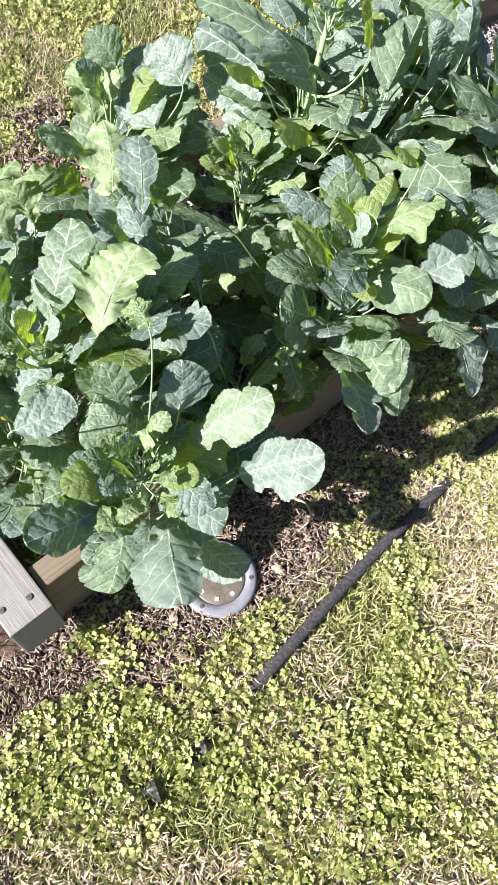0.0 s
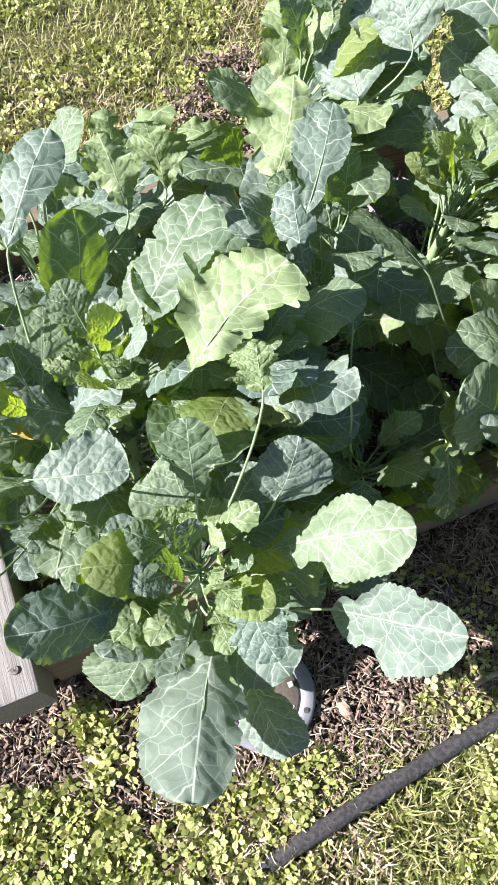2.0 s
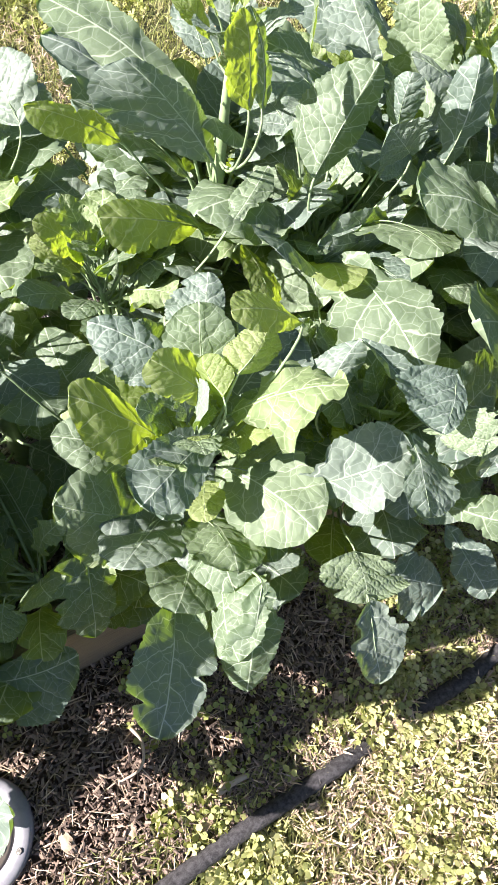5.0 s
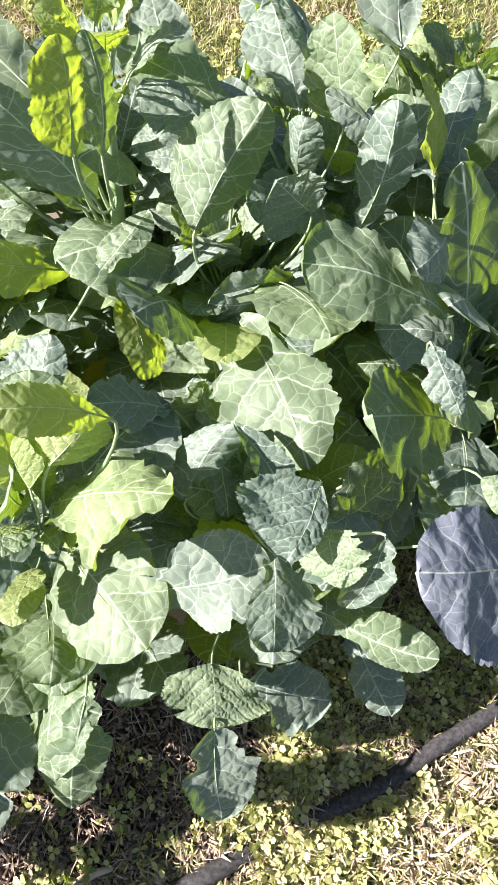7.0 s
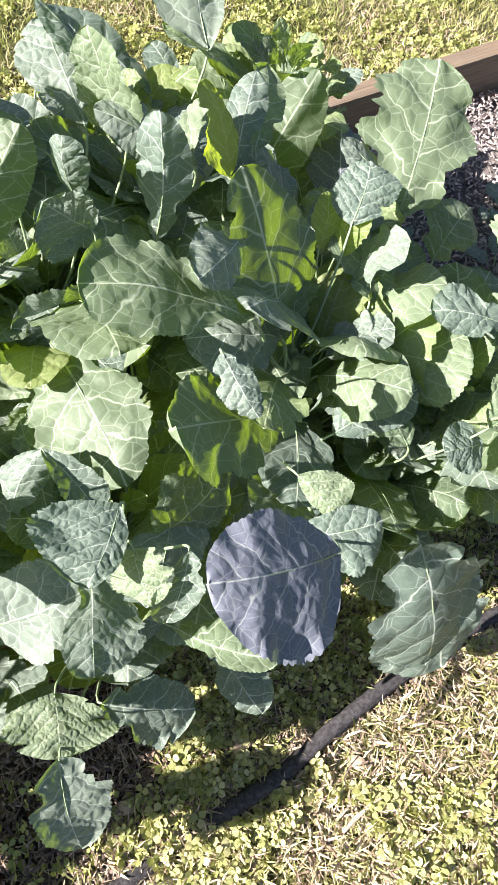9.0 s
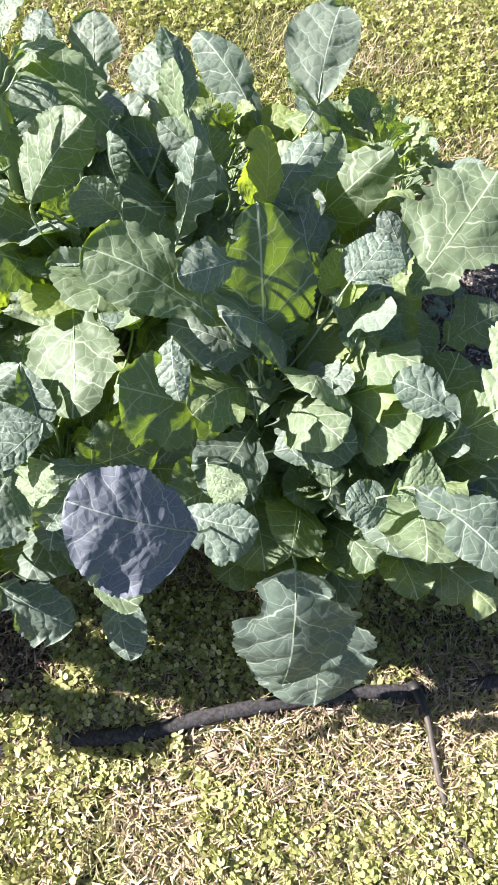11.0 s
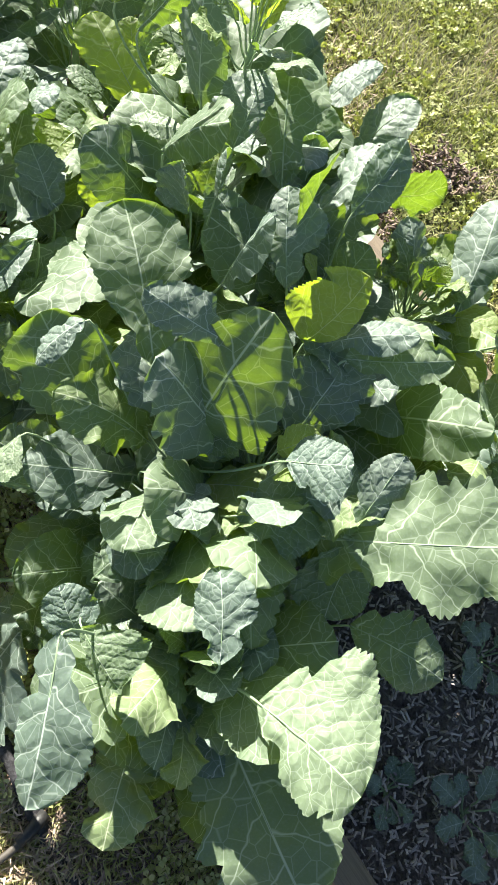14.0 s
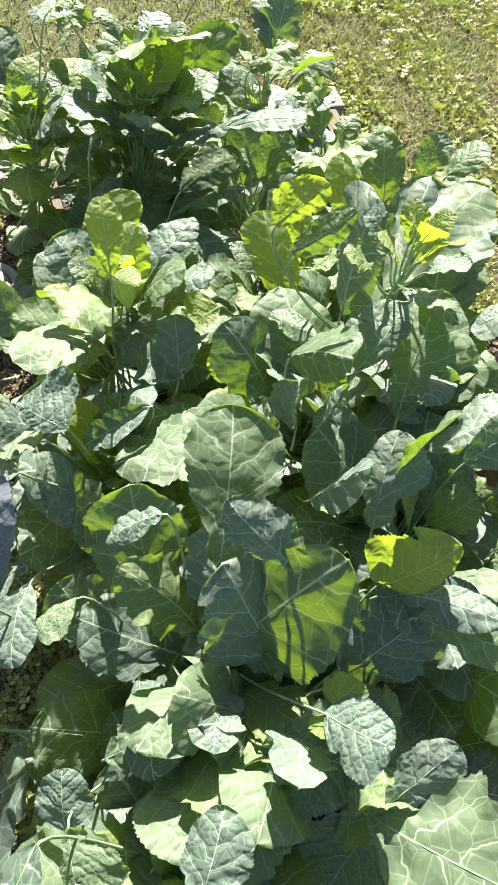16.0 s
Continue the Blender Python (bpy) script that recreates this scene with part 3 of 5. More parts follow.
leaf("d", (-0.060, 0.768, 0.377), (-0.078, 0.859, 0.428), (-0.113, 0.789, 0.391), (-0.053, 0.829, 0.410), "k", 33)
leaf("b", (-0.118, 0.509, 0.397), (-0.154, 0.514, 0.400), (-0.130, 0.500, 0.394), (-0.143, 0.532, 0.407), "c", 34)
leaf("a", (0.112, 0.465, 0.165), (0.193, 0.509, 0.178), (0.145, 0.505, 0.182), (0.171, 0.445, 0.148), "c", 35)
leaf("q", (0.128, 0.525, 0.249), (0.137, 0.495, 0.232), (0.151, 0.525, 0.245), (0.108, 0.513, 0.246), "c", 36)
leaf("c", (0.282, 0.558, 0.267), (0.301, 0.447, 0.281), (0.327, 0.518, 0.262), (0.265, 0.486, 0.306), "c", 37)
leaf("c", (0.312, 0.603, 0.269), (0.348, 0.520, 0.276), (0.355, 0.595, 0.310), (0.276, 0.584, 0.231), "l", 38)
leaf("c", (0.354, 0.577, 0.316), (0.363, 0.504, 0.236), (0.381, 0.561, 0.289), (0.334, 0.528, 0.268), "c", 39)
leaf("c", (0.285, 0.648, 0.281), (0.297, 0.588, 0.263), (0.317, 0.632, 0.280), (0.258, 0.622, 0.268), "c", 40)
leaf("c", (0.274, 0.676, 0.333), (0.261, 0.604, 0.347), (0.295, 0.652, 0.326), (0.233, 0.629, 0.357), "c", 41)
leaf("c", (0.311, 0.666, 0.347), (0.372, 0.665, 0.352), (0.334, 0.697, 0.361), (0.344, 0.636, 0.339), "y", 42)
leaf("c", (0.363, 0.658, 0.349), (0.451, 0.698, 0.390), (0.402, 0.703, 0.405), (0.434, 0.653, 0.363), "c", 43)
leaf("g", (0.370, 0.737, 0.356), (0.389, 0.783, 0.411), (0.340, 0.743, 0.354), (0.397, 0.770, 0.394), "c", 44)
leaf("f", (0.358, 0.882, 0.404), (0.454, 0.779, 0.388), (0.446, 0.840, 0.409), (0.341, 0.822, 0.376), "l", 45)
leaf("g", (0.348, 0.856, 0.362), (0.316, 0.910, 0.402), (0.285, 0.849, 0.354), (0.361, 0.876, 0.378), "l", 46)
leaf("c", (0.265, 0.730, 0.424), (0.254, 0.777, 0.460), (0.226, 0.743, 0.433), (0.273, 0.763, 0.447), "c", 47)
leaf("c", (0.287, 0.695, 0.402), (0.237, 0.680, 0.462), (0.239, 0.663, 0.451), (0.264, 0.714, 0.434), "y", 48)
leaf("c", (0.292, 0.673, 0.446), (0.270, 0.695, 0.458), (0.268, 0.696, 0.436), (0.296, 0.691, 0.459), "y", 49)
leaf("c", (0.301, 0.690, 0.455), (0.314, 0.725, 0.473), (0.284, 0.703, 0.461), (0.326, 0.723, 0.452), "y", 50)
leaf("c", (0.289, 0.684, 0.371), (0.326, 0.706, 0.422), (0.281, 0.692, 0.391), (0.320, 0.699, 0.389), "c", 51)
leaf("c", (0.209, 0.714, 0.393), (0.205, 0.747, 0.421), (0.179, 0.714, 0.412), (0.215, 0.763, 0.393), "c", 52)
leaf("c", (0.248, 0.713, 0.321), (0.172, 0.668, 0.363), (0.215, 0.664, 0.326), (0.205, 0.701, 0.349), "c", 53)
leaf("c", (0.238, 0.622, 0.301), (0.178, 0.586, 0.367), (0.217, 0.581, 0.281), (0.199, 0.630, 0.368), "c", 54)
leaf("q", (0.194, 0.578, 0.286), (0.219, 0.517, 0.247), (0.220, 0.573, 0.259), (0.173, 0.540, 0.299), "l", 55)
leaf("g", (0.450, 0.591, 0.296), (0.478, 0.537, 0.247), (0.491, 0.589, 0.275), (0.441, 0.558, 0.294), "c", 56)
leaf("g", (0.431, 0.634, 0.297), (0.449, 0.593, 0.292), (0.482, 0.623, 0.284), (0.400, 0.605, 0.300), "c", 57)
leaf("g", (0.463, 0.639, 0.251), (0.537, 0.656, 0.210), (0.493, 0.673, 0.242), (0.511, 0.619, 0.191), "c", 58)
leaf("e", (0.222, 0.909, 0.463), (0.157, 0.892, 0.550), (0.126, 0.856, 0.541), (0.203, 0.909, 0.482), "c", 59)
leaf("f", (0.321, 0.888, 0.486), (0.352, 0.935, 0.561), (0.295, 0.919, 0.522), (0.347, 0.923, 0.516), "c", 60)
leaf("f", (0.392, 0.975, 0.391), (0.461, 1.030, 0.416), (0.385, 1.033, 0.424), (0.465, 0.993, 0.396), "c", 61)
leaf("e", (0.269, 0.932, 0.393), (0.344, 0.985, 0.421), (0.307, 0.966, 0.411), (0.326, 0.945, 0.398), "c", 62)
leaf("p", (0.258, 0.843, 0.454), (0.277, 0.899, 0.476), (0.252, 0.856, 0.461), (0.283, 0.877, 0.465), "c", 63)
leaf("f", (0.288, 0.952, 0.473), (0.247, 0.979, 0.492), (0.239, 0.951, 0.474), (0.285, 0.973, 0.487), "c", 64)
leaf("f", (0.352, 1.034, 0.496), (0.306, 1.087, 0.542), (0.292, 1.056, 0.519), (0.342, 1.076, 0.530), "c", 65)
leaf("f", (0.393, 1.016, 0.509), (0.369, 1.025, 0.577), (0.356, 1.020, 0.519), (0.408, 1.001, 0.549), "c", 66)
leaf("e", (0.184, 1.036, 0.480), (0.150, 1.083, 0.509), (0.145, 1.054, 0.495), (0.199, 1.050, 0.485), "c", 67)
leaf("e", (0.269, 0.830, 0.572), (0.255, 0.859, 0.620), (0.251, 0.820, 0.594), (0.264, 0.860, 0.603), "y", 68)
leaf("e", (0.275, 0.851, 0.559), (0.255, 0.887, 0.608), (0.257, 0.858, 0.589), (0.269, 0.878, 0.581), "c", 69)
leaf("f", (0.381, 0.937, 0.507), (0.379, 0.935, 0.557), (0.366, 0.943, 0.531), (0.396, 0.938, 0.539), "c", 70)
leaf("f", (0.431, 0.959, 0.465), (0.432, 0.979, 0.557), (0.409, 0.974, 0.509), (0.450, 0.980, 0.513), "c", 71)
leaf("k", (0.457, 1.141, 0.325), (0.523, 1.212, 0.466), (0.455, 1.176, 0.399), (0.520, 1.187, 0.400), "c", 72)
leaf("i", (0.572, 1.164, 0.341), (0.554, 1.253, 0.390), (0.525, 1.212, 0.371), (0.572, 1.225, 0.373), "m", 73)
leaf("h", (0.581, 1.035, 0.450), (0.585, 1.082, 0.476), (0.557, 1.054, 0.462), (0.613, 1.069, 0.466), "c", 74)
leaf("h", (0.514, 0.913, 0.447), (0.406, 0.865, 0.507), (0.447, 0.843, 0.487), (0.420, 0.919, 0.496), "c", 75)
leaf("i", (0.495, 0.974, 0.469), (0.481, 0.896, 0.499), (0.490, 0.916, 0.487), (0.467, 0.955, 0.493), "c", 76)
leaf("h", (0.555, 0.889, 0.351), (0.480, 0.811, 0.432), (0.529, 0.796, 0.394), (0.487, 0.878, 0.411), "l", 77)
leaf("r", (0.586, 0.870, 0.305), (0.564, 0.782, 0.336), (0.595, 0.789, 0.312), (0.543, 0.831, 0.342), "c", 78)
leaf("g", (0.487, 0.779, 0.375), (0.492, 0.698, 0.374), (0.519, 0.777, 0.359), (0.466, 0.729, 0.387), "c", 79)
leaf("f", (0.354, 0.816, 0.374), (0.406, 0.736, 0.349), (0.404, 0.812, 0.348), (0.370, 0.754, 0.367), "c", 80)
leaf("h", (0.614, 1.012, 0.390), (0.600, 1.085, 0.416), (0.569, 1.040, 0.417), (0.648, 1.052, 0.390), "c", 81)
leaf("i", (0.616, 1.092, 0.414), (0.543, 1.046, 0.419), (0.572, 1.065, 0.417), (0.573, 1.105, 0.424), "c", 82)
leaf("i", (0.626, 1.106, 0.412), (0.631, 1.229, 0.488), (0.566, 1.165, 0.466), (0.685, 1.159, 0.436), "l", 83)
leaf("j", (0.765, 1.046, 0.391), (0.818, 1.115, 0.430), (0.714, 1.113, 0.409), (0.836, 1.079, 0.418), "c", 84)
leaf("j", (0.753, 1.027, 0.249), (0.929, 1.140, 0.264), (0.781, 1.129, 0.278), (0.889, 1.042, 0.238), "l", 85)
leaf("j", (0.742, 0.886, 0.441), (0.847, 0.887, 0.411), (0.813, 0.918, 0.432), (0.783, 0.877, 0.425), "c", 86)
leaf("h", (0.550, 0.954, 0.339), (0.488, 0.996, 0.514), (0.513, 0.961, 0.436), (0.562, 1.021, 0.395), "c", 87)
leaf("i", (0.472, 1.038, 0.467), (0.442, 1.070, 0.527), (0.456, 1.009, 0.513), (0.466, 1.049, 0.494), "y", 88)
leaf("k", (0.445, 1.008, 0.499), (0.381, 0.993, 0.541), (0.413, 0.999, 0.515), (0.396, 1.033, 0.524), "c", 89)
leaf("k", (0.329, 0.995, 0.494), (0.221, 0.982, 0.542), (0.270, 0.967, 0.517), (0.263, 1.025, 0.528), "c", 90)
leaf("f", (0.318, 0.946, 0.510), (0.253, 0.959, 0.539), (0.282, 0.918, 0.521), (0.276, 0.969, 0.531), "c", 91)
leaf("k", (0.383, 0.984, 0.441), (0.344, 0.936, 0.477), (0.376, 0.938, 0.452), (0.348, 0.974, 0.468), "c", 92)
leaf("e", (0.220, 0.861, 0.426), (0.161, 0.789, 0.481), (0.185, 0.778, 0.463), (0.181, 0.830, 0.461), "y", 93)
leaf("e", (0.144, 0.884, 0.482), (0.090, 0.838, 0.531), (0.114, 0.833, 0.511), (0.130, 0.886, 0.494), "y", 94)
leaf("e", (0.268, 0.857, 0.418), (0.309, 0.807, 0.392), (0.311, 0.836, 0.386), (0.275, 0.822, 0.417), "y", 95)
leaf("c", (0.337, 0.711, 0.501), (0.296, 0.675, 0.541), (0.318, 0.674, 0.524), (0.301, 0.700, 0.531), "y", 96)
leaf("c", (0.284, 0.671, 0.390), (0.253, 0.588, 0.406), (0.285, 0.604, 0.390), (0.236, 0.621, 0.415), "c", 97)
leaf("c", (0.241, 0.709, 0.423), (0.170, 0.717, 0.440), (0.223, 0.677, 0.421), (0.197, 0.725, 0.436), "c", 98)
leaf("b2", (-0.005, 0.580, 0.347), (-0.043, 0.559, 0.367), (-0.002, 0.532, 0.347), (-0.036, 0.609, 0.362), "c", 101)
leaf("e", (0.195, 0.941, 0.493), (0.047, 0.986, 0.537), (0.110, 0.930, 0.512), (0.090, 0.985, 0.526), "c", 102)
leaf("g", (0.465, 0.740, 0.444), (0.460, 0.687, 0.438), (0.470, 0.715, 0.440), (0.418, 0.718, 0.452), "c", 103)
leaf("k", (0.360, 1.059, 0.512), (0.305, 1.090, 0.551), (0.327, 1.059, 0.538), (0.343, 1.094, 0.521), "c", 104)
leaf("i", (0.486, 1.076, 0.472), (0.477, 1.164, 0.491), (0.460, 1.095, 0.490), (0.490, 1.123, 0.479), "c", 105)
leaf("n", (0.401, 1.260, 0.439), (0.355, 1.366, 0.492), (0.333, 1.287, 0.471), (0.403, 1.347, 0.470), "c", 106)
leaf("r", (0.695, 0.804, 0.334), (0.749, 0.743, 0.192), (0.767, 0.827, 0.278), (0.667, 0.746, 0.263), "c", 107)
leaf("h", (0.612, 0.751, 0.420), (0.534, 0.699, 0.465), (0.600, 0.678, 0.428), (0.555, 0.757, 0.461), "m", 108)
leaf("g", (0.488, 0.753, 0.375), (0.521, 0.823, 0.381), (0.474, 0.765, 0.413), (0.528, 0.786, 0.359), "l", 109)
leaf("g", (0.516, 0.724, 0.433), (0.509, 0.687, 0.388), (0.530, 0.709, 0.421), (0.498, 0.693, 0.418), "c", 110)
leaf("g", (0.480, 0.720, 0.426), (0.500, 0.691, 0.413), (0.506, 0.719, 0.439), (0.451, 0.718, 0.412), "l", 111)
leaf("g", (0.449, 0.711, 0.388), (0.472, 0.644, 0.383), (0.496, 0.685, 0.371), (0.450, 0.649, 0.391), "c", 112)
leaf("h", (0.609, 0.894, 0.340), (0.672, 0.941, 0.364), (0.625, 0.953, 0.373), (0.661, 0.905, 0.344), "c", 113)
leaf("h", (0.580, 0.815, 0.394), (0.615, 0.793, 0.383), (0.617, 0.820, 0.397), (0.592, 0.800, 0.383), "c", 114)
leaf("g", (0.586, 0.772, 0.380), (0.649, 0.798, 0.386), (0.615, 0.802, 0.391), (0.637, 0.758, 0.368), "c", 115)
leaf("h", (0.508, 0.853, 0.476), (0.541, 0.823, 0.454), (0.533, 0.848, 0.469), (0.508, 0.833, 0.464), "c", 116)
leaf("f", (0.398, 0.925, 0.368), (0.486, 0.901, 0.320), (0.459, 0.932, 0.350), (0.422, 0.914, 0.351), "c", 117)
leaf("g", (0.393, 0.782, 0.411), (0.449, 0.745, 0.389), (0.441, 0.769, 0.402), (0.421, 0.749, 0.411), "c", 118)
leaf("g", (0.537, 0.719, 0.218), (0.601, 0.667, 0.175), (0.597, 0.704, 0.198), (0.560, 0.683, 0.192), "c", 119)
leaf("g", (0.509, 0.704, 0.298), (0.596, 0.696, 0.314), (0.553, 0.712, 0.301), (0.571, 0.686, 0.286), "c", 120)
leaf("f", (0.395, 0.919, 0.500), (0.372, 0.905, 0.529), (0.372, 0.887, 0.496), (0.401, 0.914, 0.535), "c", 121)
leaf("o", (0.318, 1.451, 0.238), (0.258, 1.516, 0.279), (0.265, 1.465, 0.259), (0.290, 1.513, 0.269), "c", 122)
leaf("j", (0.685, 1.143, 0.332), (0.722, 1.232, 0.334), (0.668, 1.187, 0.349), (0.736, 1.184, 0.318), "c", 123)
leaf("j", (0.736, 1.008, 0.395), (0.665, 0.996, 0.407), (0.707, 0.980, 0.397), (0.693, 1.030, 0.407), "c", 124)
leaf("j", (0.729, 0.896, 0.367), (0.695, 0.873, 0.381), (0.723, 0.866, 0.367), (0.702, 0.906, 0.381), "c", 125)
leaf("r", (0.727, 0.899, 0.389), (0.766, 0.934, 0.387), (0.728, 0.948, 0.400), (0.752, 0.909, 0.384), "c", 126)
leaf("b3", (-0.170, 0.640, 0.400), (-0.217, 0.685, 0.434), (-0.212, 0.648, 0.419), (-0.180, 0.682, 0.419), "k", 400)
leaf("e", (0.035, 0.970, 0.410), (-0.046, 0.984, 0.442), (-0.018, 0.929, 0.428), (-0.001, 1.026, 0.427), "c", 401)
leaf("b2", (-0.002, 0.637, 0.300), (-0.076, 0.621, 0.300), (-0.034, 0.587, 0.297), (-0.052, 0.669, 0.303), "l", 402)
leaf("g", (0.415, 0.905, 0.369), (0.318, 0.989, 0.368), (0.323, 0.907, 0.373), (0.400, 0.995, 0.364), "l", 403)
leaf("g", (0.445, 0.769, 0.310), (0.482, 0.692, 0.270), (0.493, 0.739, 0.290), (0.438, 0.714, 0.286), "c", 404)
leaf("f", (0.371, 0.860, 0.340), (0.328, 0.782, 0.340), (0.369, 0.805, 0.342), (0.326, 0.829, 0.338), "c", 405)
leaf("r", (0.717, 0.831, 0.204), (0.797, 0.768, 0.092), (0.817, 0.844, 0.156), (0.704, 0.748, 0.129), "c", 406)
leaf("f", (0.373, 0.864, 0.330), (0.434, 0.816, 0.300), (0.419, 0.853, 0.313), (0.395, 0.822, 0.314), "c", 407)
leaf("h", (0.636, 0.955, 0.333), (0.707, 1.002, 0.380), (0.647, 1.023, 0.359), (0.703, 0.938, 0.359), "c", 408)
leaf("h", (0.529, 0.883, 0.340), (0.492, 0.758, 0.240), (0.550, 0.804, 0.283), (0.468, 0.825, 0.287), "c", 409)
leaf("i", (0.466, 1.040, 0.430), (0.439, 1.126, 0.452), (0.431, 1.080, 0.448), (0.471, 1.095, 0.436), "c", 410)
leaf("r", (0.673, 0.900, 0.337), (0.623, 0.947, 0.356), (0.622, 0.903, 0.344), (0.668, 0.949, 0.350), "c", 411)
leaf("e2", (-0.007, 0.922, 0.392), (-0.064, 0.960, 0.414), (-0.059, 0.920, 0.389), (-0.017, 0.966, 0.419), "c", 412)
leaf("e2", (-0.010, 0.902, 0.396), (-0.046, 0.964, 0.425), (-0.064, 0.926, 0.392), (0.004, 0.946, 0.432), "c", 413)
leaf("q", (0.074, 0.531, 0.387), (0.019, 0.547, 0.391), (0.041, 0.531, 0.382), (0.047, 0.548, 0.397), "c", 414)
leaf("b2", (0.035, 0.530, 0.306), (0.099, 0.555, 0.323), (0.058, 0.567, 0.328), (0.083, 0.520, 0.302), "c", 415)
leaf("a2", (-0.201, 0.457, 0.360), (-0.260, 0.454, 0.370), (-0.232, 0.429, 0.364), (-0.234, 0.481, 0.367), "c", 416)
leaf("a2", (-0.161, 0.337, 0.340), (-0.212, 0.330, 0.360), (-0.186, 0.303, 0.349), (-0.192, 0.363, 0.353), "k", 417)
leaf("a2", (-0.205, 0.310, 0.340), (-0.175, 0.264, 0.330), (-0.174, 0.294, 0.334), (-0.203, 0.275, 0.335), "c", 418)
leaf("a2", (-0.178, 0.293, 0.280), (-0.173, 0.237, 0.240), (-0.158, 0.264, 0.257), (-0.193, 0.260, 0.259), "l", 419)
leaf("a2", (-0.169, 0.438, 0.300), (-0.234, 0.453, 0.300), (-0.209, 0.428, 0.300), (-0.200, 0.465, 0.300), "o", 420)
leaf("e", (0.158, 0.941, 0.402), (0.062, 0.974, 0.433), (0.092, 0.939, 0.401), (0.118, 0.980, 0.437), "c", 421)
leaf("p", (0.207, 0.845, 0.266), (0.261, 0.864, 0.276), (0.225, 0.879, 0.287), (0.248, 0.832, 0.256), "o", 422)
leaf("c", (0.326, 0.701, 0.300), (0.363, 0.767, 0.320), (0.322, 0.750, 0.313), (0.371, 0.724, 0.309), "c", 423)
leaf("h", (0.474, 1.054, 0.469), (0.474, 1.122, 0.510), (0.457, 1.091, 0.492), (0.491, 1.092, 0.491), "c", 424)
leaf("f", (0.365, 1.046, 0.301), (0.487, 0.990, 0.267), (0.446, 1.038, 0.296), (0.418, 0.993, 0.268), "c", 425)
leaf("f", (0.277, 0.979, 0.429), (0.231, 1.058, 0.490), (0.219, 1.005, 0.461), (0.283, 1.039, 0.465), "c", 426)
leaf("i", (0.535, 1.183, 0.323), (0.477, 1.267, 0.386), (0.476, 1.220, 0.344), (0.531, 1.238, 0.372), "c", 427)
leaf("i", (0.668, 1.021, 0.325), (0.745, 1.059, 0.344), (0.700, 1.063, 0.335), (0.721, 1.021, 0.335), "c", 428)
leaf("r", (0.711, 0.937, 0.290), (0.772, 0.968, 0.332), (0.730, 0.981, 0.313), (0.758, 0.926, 0.313), "c", 429)
leaf("n", (0.343, 1.222, 0.402), (0.230, 1.244, 0.455), (0.272, 1.206, 0.422), (0.290, 1.261, 0.439), "c", 430)
leaf("l", (0.223, 1.076, 0.455), (0.182, 1.123, 0.504), (0.178, 1.085, 0.480), (0.223, 1.119, 0.484), "c", 431)
leaf("l", (0.278, 1.107, 0.463), (0.273, 1.163, 0.488), (0.276, 1.126, 0.505), (0.274, 1.151, 0.448), "c", 432)
leaf("f", (0.397, 0.923, 0.405), (0.335, 0.873, 0.420), (0.356, 0.893, 0.373), (0.370, 0.898, 0.453), "c", 433)
leaf("l", (0.253, 1.031, 0.378), (0.245, 1.023, 0.488), (0.259, 1.004, 0.438), (0.238, 1.049, 0.439), "c", 434)
leaf("k", (0.443, 1.036, 0.296), (0.425, 1.119, 0.323), (0.401, 1.070, 0.328), (0.465, 1.094, 0.293), "c", 435)
leaf("k", (0.460, 1.101, 0.301), (0.446, 1.177, 0.325), (0.425, 1.134, 0.327), (0.479, 1.152, 0.302), "c", 436)
leaf("p", (0.152, 0.829, 0.325), (0.222, 0.805, 0.289), (0.173, 0.822, 0.268), (0.208, 0.810, 0.343), "c", 437)
leaf("p", (0.170, 0.875, 0.304), (0.128, 0.845, 0.328), (0.161, 0.833, 0.310), (0.133, 0.884, 0.324), "c", 438)
leaf("g", (0.335, 0.787, 0.393), (0.287, 0.755, 0.421), (0.322, 0.748, 0.407), (0.295, 0.791, 0.410), "c", 439)
leaf("f", (0.295, 0.860, 0.290), (0.249, 0.785, 0.320), (0.286, 0.806, 0.299), (0.253, 0.832, 0.314), "c", 440)
leaf("f", (0.343, 0.844, 0.351), (0.354, 0.779, 0.349), (0.368, 0.812, 0.339), (0.330, 0.805, 0.361), "c", 441)
leaf("f", (0.383, 0.934, 0.394), (0.344, 0.875, 0.412), (0.356, 0.894, 0.368), (0.367, 0.910, 0.440), "c", 442)
leaf("k", (0.467, 1.089, 0.331), (0.518, 1.198, 0.310), (0.455, 1.172, 0.341), (0.536, 1.126, 0.297), "l", 443)
leaf("h", (0.565, 0.923, 0.333), (0.470, 1.001, 0.372), (0.474, 0.925, 0.343), (0.551, 1.006, 0.366), "c", 444)
leaf("l", (0.291, 1.023, 0.408), (0.263, 1.021, 0.498), (0.294, 0.997, 0.462), (0.257, 1.047, 0.453), "c", 445)
leaf("a2", (-0.160, 0.284, 0.330), (-0.201, 0.318, 0.354), (-0.195, 0.288, 0.342), (-0.170, 0.317, 0.344), "c", 446)
leaf("a2", (-0.243, 0.431, 0.330), (-0.237, 0.465, 0.357), (-0.253, 0.449, 0.349), (-0.226, 0.451, 0.341), "c", 447)
leaf("e2", (0.031, 0.922, 0.450), (-0.002, 0.960, 0.491), (-0.018, 0.937, 0.454), (0.044, 0.949, 0.491), "c", 448)
leaf("e", (0.140, 0.928, 0.420), (0.114, 0.972, 0.453), (0.099, 0.949, 0.421), (0.153, 0.955, 0.456), "c", 449)
leaf("e2", (-0.066, 0.952, 0.450), (-0.101, 0.974, 0.487), (-0.108, 0.946, 0.460), (-0.063, 0.983, 0.481), "c", 450)
